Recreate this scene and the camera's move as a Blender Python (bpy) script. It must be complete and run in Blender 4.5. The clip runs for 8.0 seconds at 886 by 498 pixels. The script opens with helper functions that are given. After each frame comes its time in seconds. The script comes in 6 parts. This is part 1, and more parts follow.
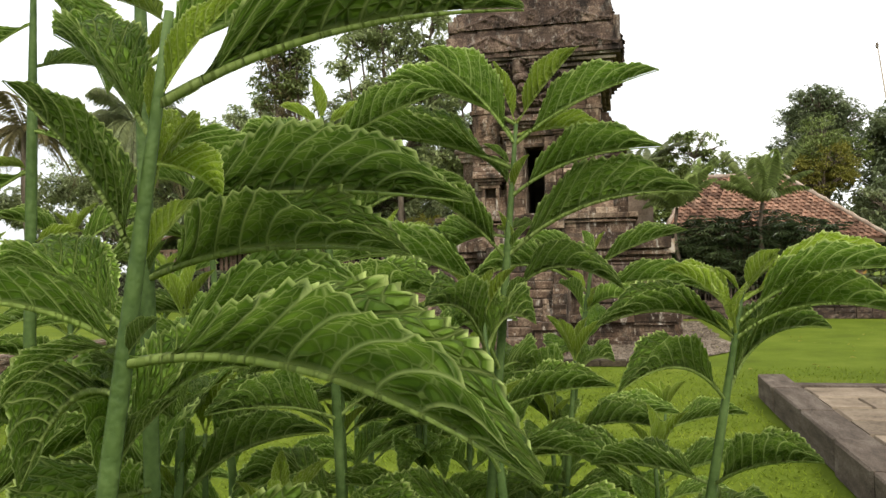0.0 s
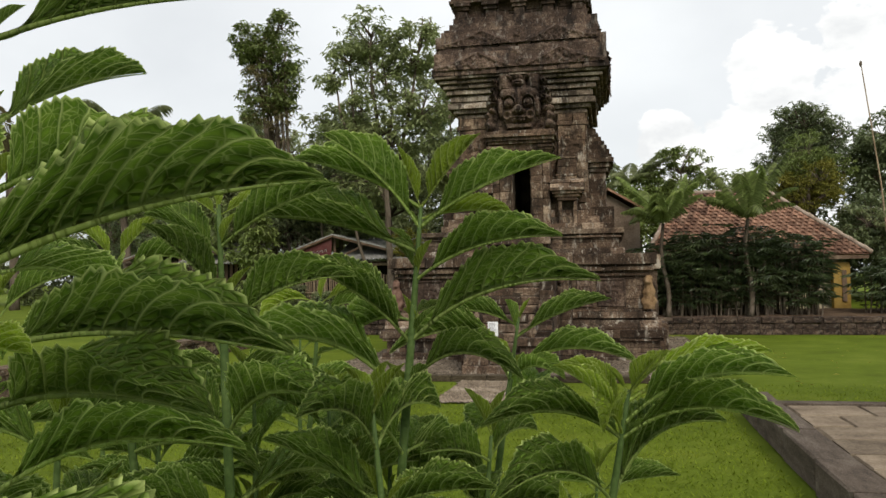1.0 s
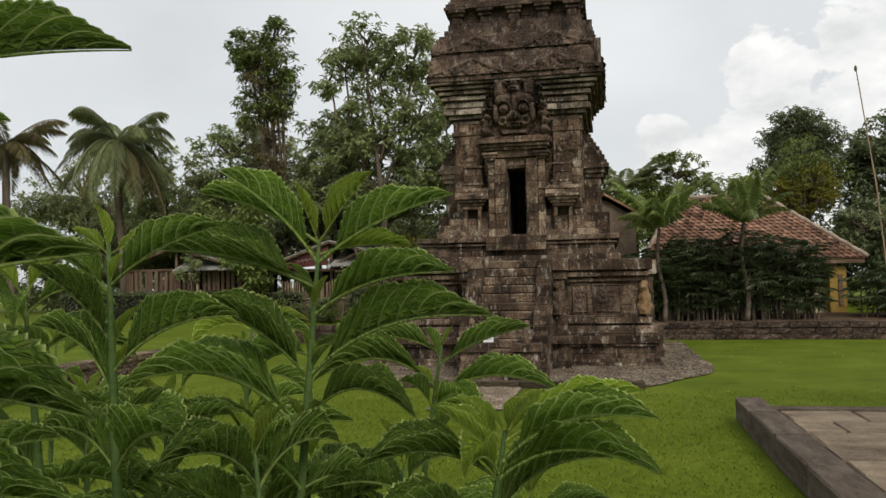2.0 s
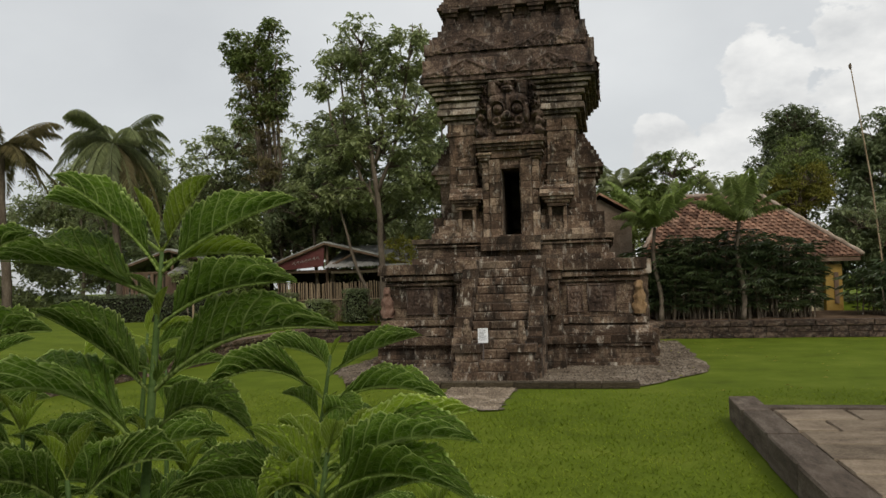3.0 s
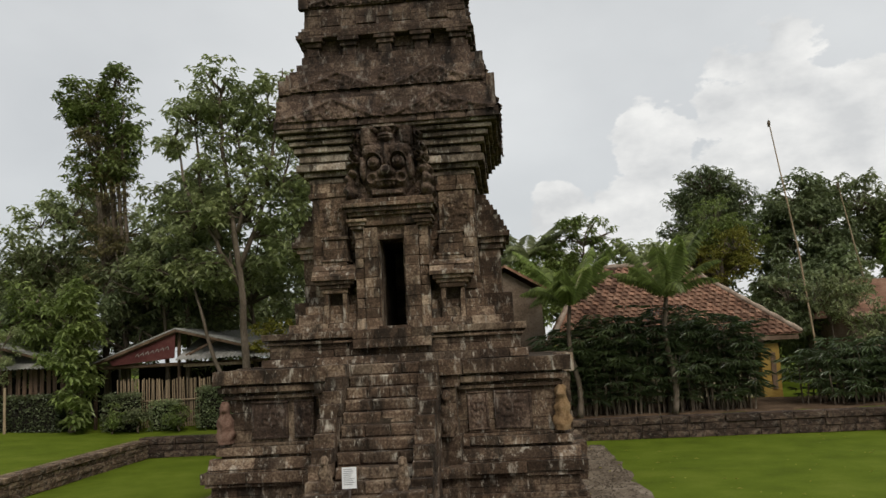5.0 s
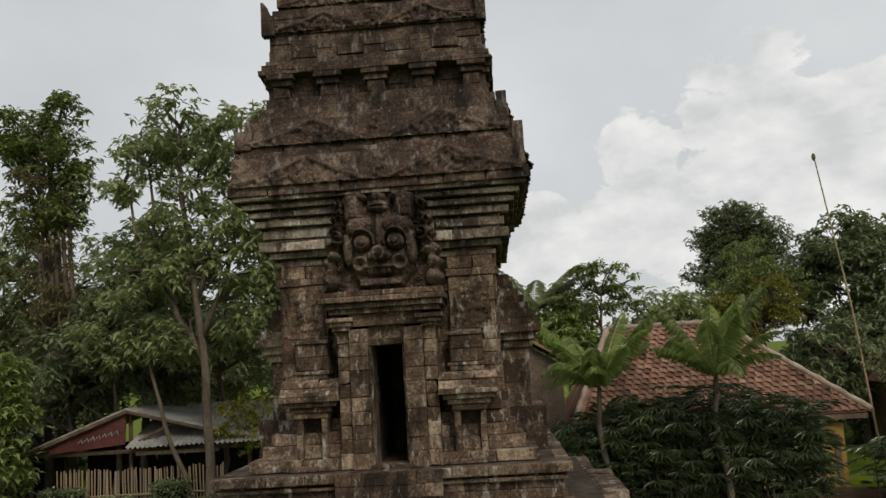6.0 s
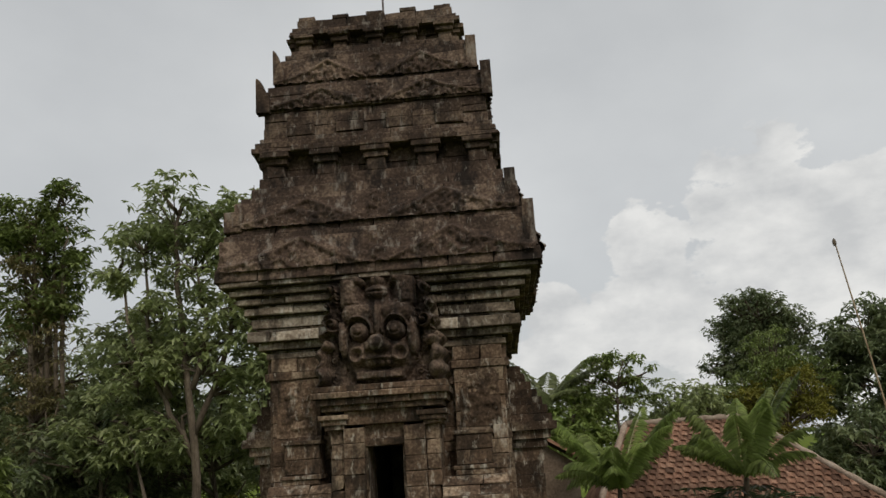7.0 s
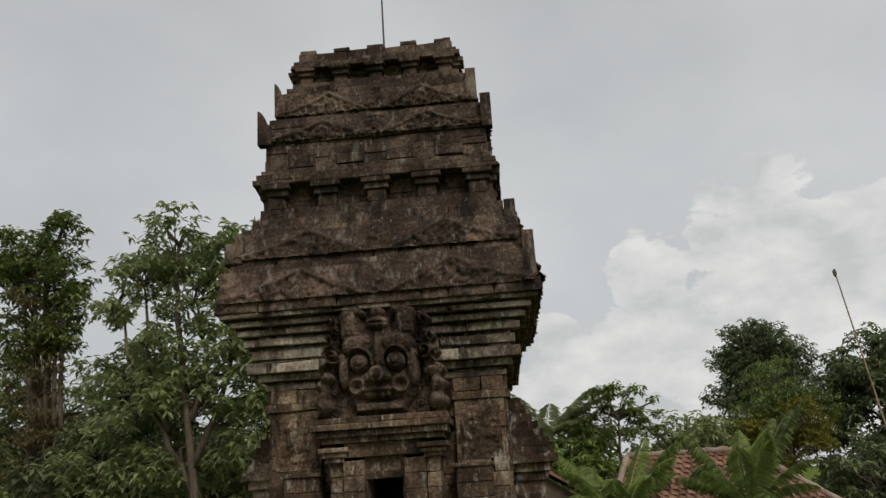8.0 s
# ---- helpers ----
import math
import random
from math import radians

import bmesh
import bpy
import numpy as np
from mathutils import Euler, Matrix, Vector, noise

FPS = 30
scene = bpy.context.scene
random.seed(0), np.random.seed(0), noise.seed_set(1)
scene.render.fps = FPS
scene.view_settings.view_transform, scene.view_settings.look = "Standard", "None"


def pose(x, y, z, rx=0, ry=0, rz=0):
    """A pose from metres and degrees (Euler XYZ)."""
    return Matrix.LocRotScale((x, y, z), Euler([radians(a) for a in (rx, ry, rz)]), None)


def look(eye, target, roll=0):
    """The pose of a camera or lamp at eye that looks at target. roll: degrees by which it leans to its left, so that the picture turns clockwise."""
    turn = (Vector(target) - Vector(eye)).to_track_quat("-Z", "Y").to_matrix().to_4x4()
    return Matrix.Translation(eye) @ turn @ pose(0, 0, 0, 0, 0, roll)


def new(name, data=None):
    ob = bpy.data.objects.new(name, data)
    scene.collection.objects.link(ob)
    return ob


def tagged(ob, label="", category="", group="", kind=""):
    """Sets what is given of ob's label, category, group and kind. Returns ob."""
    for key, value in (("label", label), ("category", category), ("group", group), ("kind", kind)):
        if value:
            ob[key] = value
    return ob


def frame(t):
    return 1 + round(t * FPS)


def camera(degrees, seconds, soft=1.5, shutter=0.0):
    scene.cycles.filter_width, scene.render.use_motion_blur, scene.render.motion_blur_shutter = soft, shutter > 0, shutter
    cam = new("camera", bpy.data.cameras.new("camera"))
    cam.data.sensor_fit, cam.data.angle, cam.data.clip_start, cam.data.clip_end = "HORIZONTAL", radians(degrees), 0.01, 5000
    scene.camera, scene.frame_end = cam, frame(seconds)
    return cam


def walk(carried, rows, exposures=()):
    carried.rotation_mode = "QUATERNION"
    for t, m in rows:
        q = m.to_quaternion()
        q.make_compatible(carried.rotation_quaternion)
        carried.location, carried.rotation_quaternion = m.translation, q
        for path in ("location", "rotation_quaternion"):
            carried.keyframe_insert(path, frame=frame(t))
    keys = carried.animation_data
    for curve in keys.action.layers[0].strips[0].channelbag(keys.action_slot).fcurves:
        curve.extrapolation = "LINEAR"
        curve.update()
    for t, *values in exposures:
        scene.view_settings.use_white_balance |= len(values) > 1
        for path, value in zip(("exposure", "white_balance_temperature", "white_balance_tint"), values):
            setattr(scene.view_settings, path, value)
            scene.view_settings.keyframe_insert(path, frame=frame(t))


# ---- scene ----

cam = camera(56.67, 8.0)
ROWS = [
    (0.0, 2.3012, -24.601, 2.0853, 12.3845, 1.1376, 1.2), (0.5, 2.3291, -24.6025, 2.111, 11.9494, 1.6528, 0.97),
    (1.0, 2.3585, -24.5882, 2.1326, 11.5824, 2.0433, 0.9489), (1.5, 2.392, -24.58, 2.1443, 11.4809, 2.4302, 1.0963),
    (2.8, 2.4947, -24.5489, 2.1568, 11.4952, 2.3536, 1.3174), (3.0, 2.5149, -24.5272, 2.1554, 11.3533, 2.4346, 1.5584),
    (3.5, 2.5662, -24.475, 2.1506, 9.8711, 2.9353, 1.8257), (4.0, 2.6243, -24.4844, 2.1706, 7.5709, 4.1836, 2.4507),
    (4.5, 2.6, -21.671, 2.15, 6.413, 6.641, 3.1), (4.7, 2.55, -20.72, 2.3, 5.6, 6.95, 2.9),
    (5.8, 1.8, -15.5698, 4.9, 3.7088, 6.3223, 3.47), (6.0, 1.75, -15.0996, 5.0, 3.8878, 7.5378, 3.4849),
    (6.5, 1.75, -14.2698, 5.05, 4.491, 11.2122, 3.65), (7.0, 1.75, -14.0205, 5.1, 4.5649, 13.9517, 3.5722),
    (7.6, 1.75, -14.0227, 5.1, 4.6777, 15.6034, 3.65), (8.0, 1.75, -14.0411, 5.1, 4.6044, 16.1003, 3.6447),
]
EXPOSURES = [(0.0, 1.3), (0.5, 0.72), (0.9, 0.66), (1.3, 0.58), (2.8, 0.27), (4.0, 0.19), (4.7, 0.22), (6.0, 0.14), (8.0, -0.04)]
walk(cam, [(t, pose(x, y, z, 90 + pitch, roll, yaw)) for t, x, y, z, yaw, pitch, roll in ROWS], EXPOSURES)

# ---- sky and sun: a bright overcast afternoon with a cumulus bank ----
world = bpy.data.worlds.new("overcast_sky")
scene.world = world
world.use_nodes = True
WN, WL = world.node_tree.nodes, world.node_tree.links
WN.clear()
w_out, w_bg = WN.new("ShaderNodeOutputWorld"), WN.new("ShaderNodeBackground")
w_sky = WN.new("ShaderNodeTexSky")
w_sky.sky_type, w_sky.sun_disc = "NISHITA", False
w_sky.sun_elevation, w_sky.sun_rotation = radians(43), radians(153)
w_co = WN.new("ShaderNodeTexCoord")
w_map = WN.new("ShaderNodeMapping")
w_map.inputs["Scale"].default_value = (1.0, 1.0, 1.7)
WL.new(w_co.outputs["Generated"], w_map.inputs["Vector"])
w_n1, w_n2 = WN.new("ShaderNodeTexNoise"), WN.new("ShaderNodeTexNoise")
w_n1.inputs["Scale"].default_value, w_n1.inputs["Detail"].default_value = 1.7, 7
w_n2.inputs["Scale"].default_value, w_n2.inputs["Detail"].default_value, w_n2.inputs["Roughness"].default_value = 14.0, 9, 0.55
w_r1, w_r2 = WN.new("ShaderNodeValToRGB"), WN.new("ShaderNodeValToRGB")
w_r1.color_ramp.elements[0].position, w_r1.color_ramp.elements[0].color = 0.3, (0.455, 0.467, 0.475, 1)
w_r1.color_ramp.elements[1].position, w_r1.color_ramp.elements[1].color = 0.72, (0.685, 0.695, 0.69, 1)
w_r2.color_ramp.elements[0].position, w_r2.color_ramp.elements[0].color = 0.47, (0, 0, 0, 1)
w_r2.color_ramp.elements[1].position, w_r2.color_ramp.elements[1].color = 0.53, (1, 1, 1, 1)
for n in (w_n1, w_n2):
    WL.new(w_map.outputs["Vector"], n.inputs["Vector"])
WL.new(w_n1.outputs["Fac"], w_r1.inputs["Fac"])


def sky_math(kind, a, b):
    n = WN.new("ShaderNodeMath")
    n.operation = kind
    for slot, value in enumerate((a, b)):
        if isinstance(value, (int, float)):
            n.inputs[slot].default_value = value
        else:
            WL.new(value, n.inputs[slot])
    return n.outputs["Value"]


# the cumulus bank stands over the horizon to the north-east: swelling heads of (azimuth, height, breadth) in degrees
w_heap = 0.0
for az, up, wide in ((10.6, 12.6, 2.6), (9.6, 7.8, 3.2), (13.4, 7.0, 4.2), (18.8, 15.2, 4.0), (17.8, 9.2, 5.0), (23.0, 13.0, 4.4), (22.0, 6.5, 7.0), (3.8, 8.6, 2.2), (4.0, 4.6, 4.6), (27.5, 9.0, 7.0), (-1.0, 2.6, 4.5)):
    head = WN.new("ShaderNodeVectorMath")
    head.operation = "DISTANCE"
    head.inputs[1].default_value = (math.sin(radians(az)) * math.cos(radians(up)), math.cos(radians(az)) * math.cos(radians(up)), math.sin(radians(up)))
    WL.new(w_co.outputs["Generated"], head.inputs[0])
    w_heap = sky_math("MAXIMUM", sky_math("SUBTRACT", 1.0, sky_math("DIVIDE", head.outputs["Value"], 2 * math.sin(radians(wide)))), w_heap)
w_puff = sky_math("MULTIPLY", sky_math("SUBTRACT", w_n2.outputs["Fac"], 0.5), 1.15)
w_edge = sky_math("ADD", w_heap, w_puff)
WL.new(w_edge, w_r2.inputs["Fac"])
w_m1, w_m2 = WN.new("ShaderNodeMix"), WN.new("ShaderNodeMix")
for n in (w_m1, w_m2):
    n.data_type = "RGBA"
w_gain = WN.new("ShaderNodeVectorMath")
w_gain.operation = "SCALE"
w_gain.inputs["Scale"].default_value = 0.08
WL.new(w_sky.outputs["Color"], w_gain.inputs[0])
w_m1.inputs["Factor"].default_value = 0.88
WL.new(w_gain.outputs["Vector"], w_m1.inputs[6])
WL.new(w_r1.outputs["Color"], w_m1.inputs[7])
WL.new(w_r2.outputs["Color"], w_m2.inputs["Factor"])
WL.new(w_m1.outputs[2], w_m2.inputs[6])
w_n3, w_r3 = WN.new("ShaderNodeTexNoise"), WN.new("ShaderNodeValToRGB")
w_n3.inputs["Scale"].default_value, w_n3.inputs["Detail"].default_value, w_n3.inputs["Roughness"].default_value = 12.0, 7, 0.55
w_r3.color_ramp.elements[0].position, w_r3.color_ramp.elements[0].color = 0.36, (0.56, 0.57, 0.575, 1)
w_r3.color_ramp.elements[1].position, w_r3.color_ramp.elements[1].color = 0.64, (0.76, 0.76, 0.745, 1)
WL.new(w_map.outputs["Vector"], w_n3.inputs["Vector"])
WL.new(w_n3.outputs["Fac"], w_r3.inputs["Fac"])
WL.new(w_r3.outputs["Color"], w_m2.inputs[7])
WL.new(w_m2.outputs[2], w_bg.inputs["Color"])
w_bg.inputs["Strength"].default_value = 1.0
WL.new(w_bg.outputs["Background"], w_out.inputs["Surface"])
sun = new("sun", bpy.data.lights.new("sun", "SUN"))
sun.data.energy, sun.data.angle, sun.data.color = 1.6, radians(24), (1.0, 0.93, 0.82)
sun.matrix_world = look((8, -16, 16.5), (0, 0, 0))


# ---- materials ----
def material(name, low, mid, high, scale=3.0, fine=40.0, rough=0.9, bump=0.3, spread=0.25, metal=0.0, spec=0.18, through_light=0.0, stretch=(1, 1, 1), streak=None):
    """A surface of three tones mixed by broad patches and fine grain, with a tone of its own for each piece."""
    m = bpy.data.materials.new(name)
    m.use_nodes = True
    nodes, links = m.node_tree.nodes, m.node_tree.links
    bsdf = nodes["Principled BSDF"]
    co = nodes.new("ShaderNodeTexCoord")
    mp = nodes.new("ShaderNodeMapping")
    mp.inputs["Scale"].default_value = stretch
    links.new(co.outputs["Object"], mp.inputs["Vector"])
    oi, geo = nodes.new("ShaderNodeObjectInfo"), nodes.new("ShaderNodeNewGeometry")
    shift = nodes.new("ShaderNodeVectorMath")
    shift.operation = "SCALE"
    shift.inputs[0].default_value = (37.0, 11.0, 23.0)
    links.new(oi.outputs["Random"], shift.inputs["Scale"])
    at = nodes.new("ShaderNodeVectorMath")
    links.new(mp.outputs["Vector"], at.inputs[0])
    links.new(shift.outputs["Vector"], at.inputs[1])
    broad, grain = nodes.new("ShaderNodeTexNoise"), nodes.new("ShaderNodeTexNoise")
    broad.inputs["Scale"].default_value, broad.inputs["Detail"].default_value, broad.inputs["Roughness"].default_value = scale, 6, 0.65
    grain.inputs["Scale"].default_value, grain.inputs["Detail"].default_value = fine, 5
    links.new(at.outputs["Vector"], broad.inputs["Vector"])
    links.new(at.outputs["Vector"], grain.inputs["Vector"])
    mix = nodes.new("ShaderNodeMath")
    mix.operation = "MULTIPLY_ADD"
    mix.inputs[1].default_value = 0.35
    links.new(grain.outputs["Fac"], mix.inputs[0])
    half = nodes.new("ShaderNodeMath")
    half.operation = "MULTIPLY"
    half.inputs[1].default_value = 0.65
    links.new(broad.outputs["Fac"], half.inputs[0])
    links.new(half.outputs["Value"], mix.inputs[2])
    ramp = nodes.new("ShaderNodeValToRGB")
    e = ramp.color_ramp.elements
    e[0].position, e[0].color = 0.34, (*low, 1)
    e[1].position, e[1].color = 0.68, (*high, 1)
    k = e.new(0.5)
    k.color = (*mid, 1)
    links.new(mix.outputs["Value"], ramp.inputs["Fac"])
    tone = nodes.new("ShaderNodeMath")
    links.new(oi.outputs["Random"], tone.inputs[0])
    links.new(geo.outputs["Random Per Island"], tone.inputs[1])
    rng = nodes.new("ShaderNodeMapRange")
    rng.inputs["From Max"].default_value = 2.0
    rng.inputs["To Min"].default_value, rng.inputs["To Max"].default_value = 1 - spread * 1.6, 1 + spread * 1.6
    links.new(tone.outputs["Value"], rng.inputs["Value"])
    hsv = nodes.new("ShaderNodeHueSaturation")
    links.new(ramp.outputs["Color"], hsv.inputs["Color"])
    links.new(rng.outputs["Result"], hsv.inputs["Value"])
    shade = hsv.outputs["Color"]
    if streak:
        # pale crusts and dark runs that hang down the face
        for tint, off, lo, hi, size in ((streak[0], 3.0, 0.56, 0.68, 2.4), (streak[1], 17.0, 0.50, 0.62, 1.2), (streak[0], 29.0, 0.60, 0.69, 5.0)):
            sm = nodes.new("ShaderNodeMapping")
            sm.inputs["Scale"].default_value, sm.inputs["Location"].default_value = (2.4, 2.4, 0.85), (off, off * 0.7, off * 1.3)
            links.new(co.outputs["Object"], sm.inputs["Vector"])
            sn = nodes.new("ShaderNodeTexNoise")
            sn.inputs["Scale"].default_value, sn.inputs["Detail"].default_value, sn.inputs["Roughness"].default_value = size, 8, 0.68
            links.new(sm.outputs["Vector"], sn.inputs["Vector"])
            sr = nodes.new("ShaderNodeMapRange")
            sr.inputs["From Min"].default_value, sr.inputs["From Max"].default_value, sr.inputs["To Max"].default_value = lo, hi, 0.8
            links.new(sn.outputs["Fac"], sr.inputs["Value"])
            mx = nodes.new("ShaderNodeMix")
            mx.data_type = "RGBA"
            links.new(sr.outputs["Result"], mx.inputs["Factor"])
            links.new(shade, mx.inputs[6])
            mx.inputs[7].default_value = (*tint, 1)
            shade = mx.outputs[2]
    links.new(shade, bsdf.inputs["Base Color"])
    bsdf.inputs["Roughness"].default_value, bsdf.inputs["Metallic"].default_value = rough, metal
    bsdf.inputs["Specular IOR Level"].default_value = spec
    if bump:
        b = nodes.new("ShaderNodeBump")
        b.inputs["Strength"].default_value, b.inputs["Distance"].default_value = bump, 0.02
        links.new(mix.outputs["Value"], b.inputs["Height"])
        links.new(b.outputs["Normal"], bsdf.inputs["Normal"])
    if through_light:
        tr = nodes.new("ShaderNodeBsdfTranslucent")
        links.new(hsv.outputs["Color"], tr.inputs["Color"])
        ms = nodes.new("ShaderNodeMixShader")
        ms.inputs["Fac"].default_value = through_light
        links.new(bsdf.outputs["BSDF"], ms.inputs[1])
        links.new(tr.outputs["BSDF"], ms.inputs[2])
        links.new(ms.outputs["Shader"], nodes["Material Output"].inputs["Surface"])
    return m


STONE = material("weathered_andesite", (0.018, 0.0125, 0.0075), (0.106, 0.069, 0.046), (0.37, 0.285, 0.20), 1.1, 24, 0.93, 0.9, 0.42, streak=((0.47, 0.43, 0.36), (0.014, 0.011, 0.008)))
STONE_LICHEN = material("lichen_whitened_andesite", (0.030, 0.023, 0.017), (0.165, 0.128, 0.096), (0.46, 0.40, 0.32), 1.4, 24, 0.93, 0.9, 0.45, streak=((0.52, 0.49, 0.43), (0.018, 0.014, 0.011)))
STONE_DARK = material("dark_andesite", (0.016, 0.012, 0.009), (0.045, 0.034, 0.024), (0.12, 0.095, 0.068), 2.2, 30, 0.95, 0.5, 0.2)
# darker stone tone for roof courses, carved head, reliefs and two retaining walls
STONE_ROOF = material("dark_streaked_stone", (0.011, 0.0085, 0.007), (0.057, 0.038, 0.028), (0.205, 0.150, 0.109), 1.2, 24, 0.95, 0.9, 0.36, streak=((0.24, 0.21, 0.18), (0.011, 0.009, 0.008)))
STONE_OCHRE = material("ochre_lichened_stone", (0.10, 0.06, 0.03), (0.24, 0.15, 0.075), (0.34, 0.25, 0.15), 4, 30, 0.93, 0.4, 0.2)
STONE_PINK = material("reddish_carved_stone", (0.075, 0.041, 0.030), (0.165, 0.098, 0.071), (0.255, 0.180, 0.143), 6, 40, 0.93, 0.4, 0.1)
GRASS = material("mown_lawn", (0.066, 0.092, 0.006), (0.096, 0.134, 0.009), (0.142, 0.172, 0.020), 0.9, 30, 0.95, 0.6, 0.0, spec=0.1)
BLADE = material("grass_blade", (0.070, 0.104, 0.007), (0.132, 0.178, 0.013), (0.21, 0.25, 0.03), 1.2, 20, 0.8, 0.0, 0.5, spec=0.15, through_light=0.45)
GRAVEL = material("brown_grey_gravel", (0.062, 0.047, 0.033), (0.155, 0.122, 0.088), (0.33, 0.28, 0.22), 2.2, 50, 0.95, 0.8, 0.45)
STONE_MOSS = material("mossy_brown_stone", (0.017, 0.014, 0.007), (0.048, 0.037, 0.022), (0.108, 0.088, 0.058), 5, 30, 0.95, 0.8, 0.3)
SLAB = material("weathered_stone_paving", (0.075, 0.056, 0.038), (0.170, 0.130, 0.090), (0.275, 0.222, 0.16), 1.8, 30, 0.9, 0.4, 0.35)
KERB = material("dark_stone_kerb", (0.036, 0.027, 0.02), (0.088, 0.067, 0.05), (0.17, 0.14, 0.11), 2.5, 40, 0.9, 0.5, 0.2)
EARTH = material("bare_brown_soil", (0.05, 0.032, 0.02), (0.10, 0.065, 0.04), (0.16, 0.11, 0.07), 2, 30, 0.97, 0.6, 0.1)
BARK = material("tree_bark", (0.05, 0.038, 0.027), (0.12, 0.095, 0.07), (0.22, 0.18, 0.14), 3, 30, 0.95, 0.6, 0.1, stretch=(1, 1, 0.3))
LEAF_DARK = material("dark_tree_leaf", (0.094, 0.123, 0.057), (0.181, 0.222, 0.103), (0.306, 0.344, 0.173), 0.6, 8, 0.38, 0.0, 0.45, spec=0.8, through_light=0.48)
LEAF_MID = material("tree_leaf", (0.137, 0.166, 0.074), (0.244, 0.282, 0.122), (0.378, 0.399, 0.201), 0.6, 8, 0.38, 0.0, 0.45, spec=0.8, through_light=0.5)
LEAF_LIGHT = material("pale_tree_leaf", (0.138, 0.190, 0.052), (0.236, 0.301, 0.086), (0.356, 0.408, 0.149), 0.6, 8, 0.42, 0.0, 0.45, spec=0.6, through_light=0.48)
LEAF_OLIVE = material("olive_brown_leaf", (0.10, 0.092, 0.04), (0.19, 0.165, 0.075), (0.28, 0.23, 0.12), 0.6, 8, 0.6, 0.0, 0.35, through_light=0.4)
LEAF_FAN = material("dark_palm_fan", (0.036, 0.057, 0.021), (0.078, 0.114, 0.041), (0.160, 0.205, 0.082), 0.8, 10, 0.33, 0.0, 0.5, spec=0.9, through_light=0.22)
LEAF_YELLOW = material("yellowing_leaf", (0.16, 0.165, 0.03), (0.29, 0.28, 0.055), (0.39, 0.35, 0.09), 0.6, 8, 0.6, 0.0, 0.3, through_light=0.42)
PALM = material("palm_frond", (0.134, 0.157, 0.069), (0.246, 0.280, 0.129), (0.381, 0.403, 0.213), 1.0, 10, 0.4, 0.0, 0.3, spec=0.5, through_light=0.42)
TILE = material("red_clay_tile", (0.062, 0.034, 0.023), (0.185, 0.098, 0.064), (0.33, 0.22, 0.155), 1.6, 20, 0.85, 0.2, 0.55)
MORTAR = material("mortared_ridge", (0.14, 0.10, 0.075), (0.28, 0.215, 0.165), (0.42, 0.36, 0.30), 3, 20, 0.9, 0.3, 0.2)
PLASTER = material("cream_plaster", (0.30, 0.24, 0.16), (0.46, 0.39, 0.28), (0.55, 0.48, 0.37), 1, 20, 0.9, 0.1, 0.0)
# brown-grey plaster, its colour darkened to include the gable's shade
GABLE = material("shade_toned_brown_plaster", (0.07, 0.05, 0.035), (0.15, 0.11, 0.08), (0.24, 0.19, 0.15), 1.2, 20, 0.9, 0.2, 0.0)
YELLOW = material("yellow_ochre_plaster", (0.22, 0.135, 0.03), (0.31, 0.20, 0.05), (0.38, 0.27, 0.09), 1, 20, 0.9, 0.1, 0.0)
WOOD = material("brown_weathered_wood", (0.045, 0.028, 0.018), (0.11, 0.072, 0.047), (0.20, 0.145, 0.10), 3, 30, 0.85, 0.3, 0.25, stretch=(1, 1, 0.2))
BAMBOO = material("weathered_bamboo", (0.12, 0.085, 0.05), (0.24, 0.18, 0.115), (0.36, 0.29, 0.20), 3, 20, 0.75, 0.2, 0.3, stretch=(1, 1, 0.2))
REDBOARD = material("faded_maroon_paint", (0.052, 0.015, 0.014), (0.091, 0.029, 0.027), (0.126, 0.052, 0.045), 1.5, 20, 0.8, 0.1, 0.05)
SHEET = material("grey_roof_sheet", (0.136, 0.132, 0.120), (0.272, 0.268, 0.248), (0.400, 0.392, 0.368), 1.2, 12, 0.8, 0.15, 0.12)
# near-black colour standing for the shade inside hedges and sheds
DARK = material("painted_interior_shade", (0.012, 0.010, 0.009), (0.02, 0.017, 0.014), (0.03, 0.026, 0.022), 2, 20, 0.95, 0.1, 0.0)
PAPER = material("white_notice_board", (0.66, 0.67, 0.68), (0.72, 0.73, 0.74), (0.78, 0.79, 0.8), 6, 30, 0.6, 0.0, 0.0)
INK = material("grey_print", (0.20, 0.20, 0.21), (0.25, 0.25, 0.26), (0.3, 0.3, 0.31), 6, 30, 0.7, 0.0, 0.0)
STEEL = material("rusty_steel", (0.06, 0.05, 0.045), (0.12, 0.10, 0.09), (0.2, 0.17, 0.15), 5, 40, 0.7, 0.1, 0.05, metal=0.4)


# ---- building helpers ----
RNG = random.Random(11)


def lump(verts_faces, name, mat, parent=None, label="", smooth=False):
    me = bpy.data.meshes.new(name)
    me.from_pydata(verts_faces[0], [], verts_faces[1])
    me.materials.append(mat)
    if smooth:
        me.shade_smooth()
    ob = new(name, me)
    if parent is not None:
        ob.parent = parent
    if label:
        tagged(ob, label)
    return ob


def part(name, bm, mat, parent=None, label="", smooth=False):
    """Links a bmesh as one mesh object under a thing or a part."""
    me = bpy.data.meshes.new(name)
    bm.to_mesh(me)
    bm.free()
    me.materials.append(mat)
    if smooth:
        me.shade_smooth()
    ob = new(name, me)
    if parent is not None:
        ob.parent = parent
    if label:
        tagged(ob, label)
    return ob


def thing(name, at, label, category, group="", kind=""):
    ob = new(name)
    ob.location = at
    ob.empty_display_size = 0.1
    return tagged(ob, label, category, group, kind)


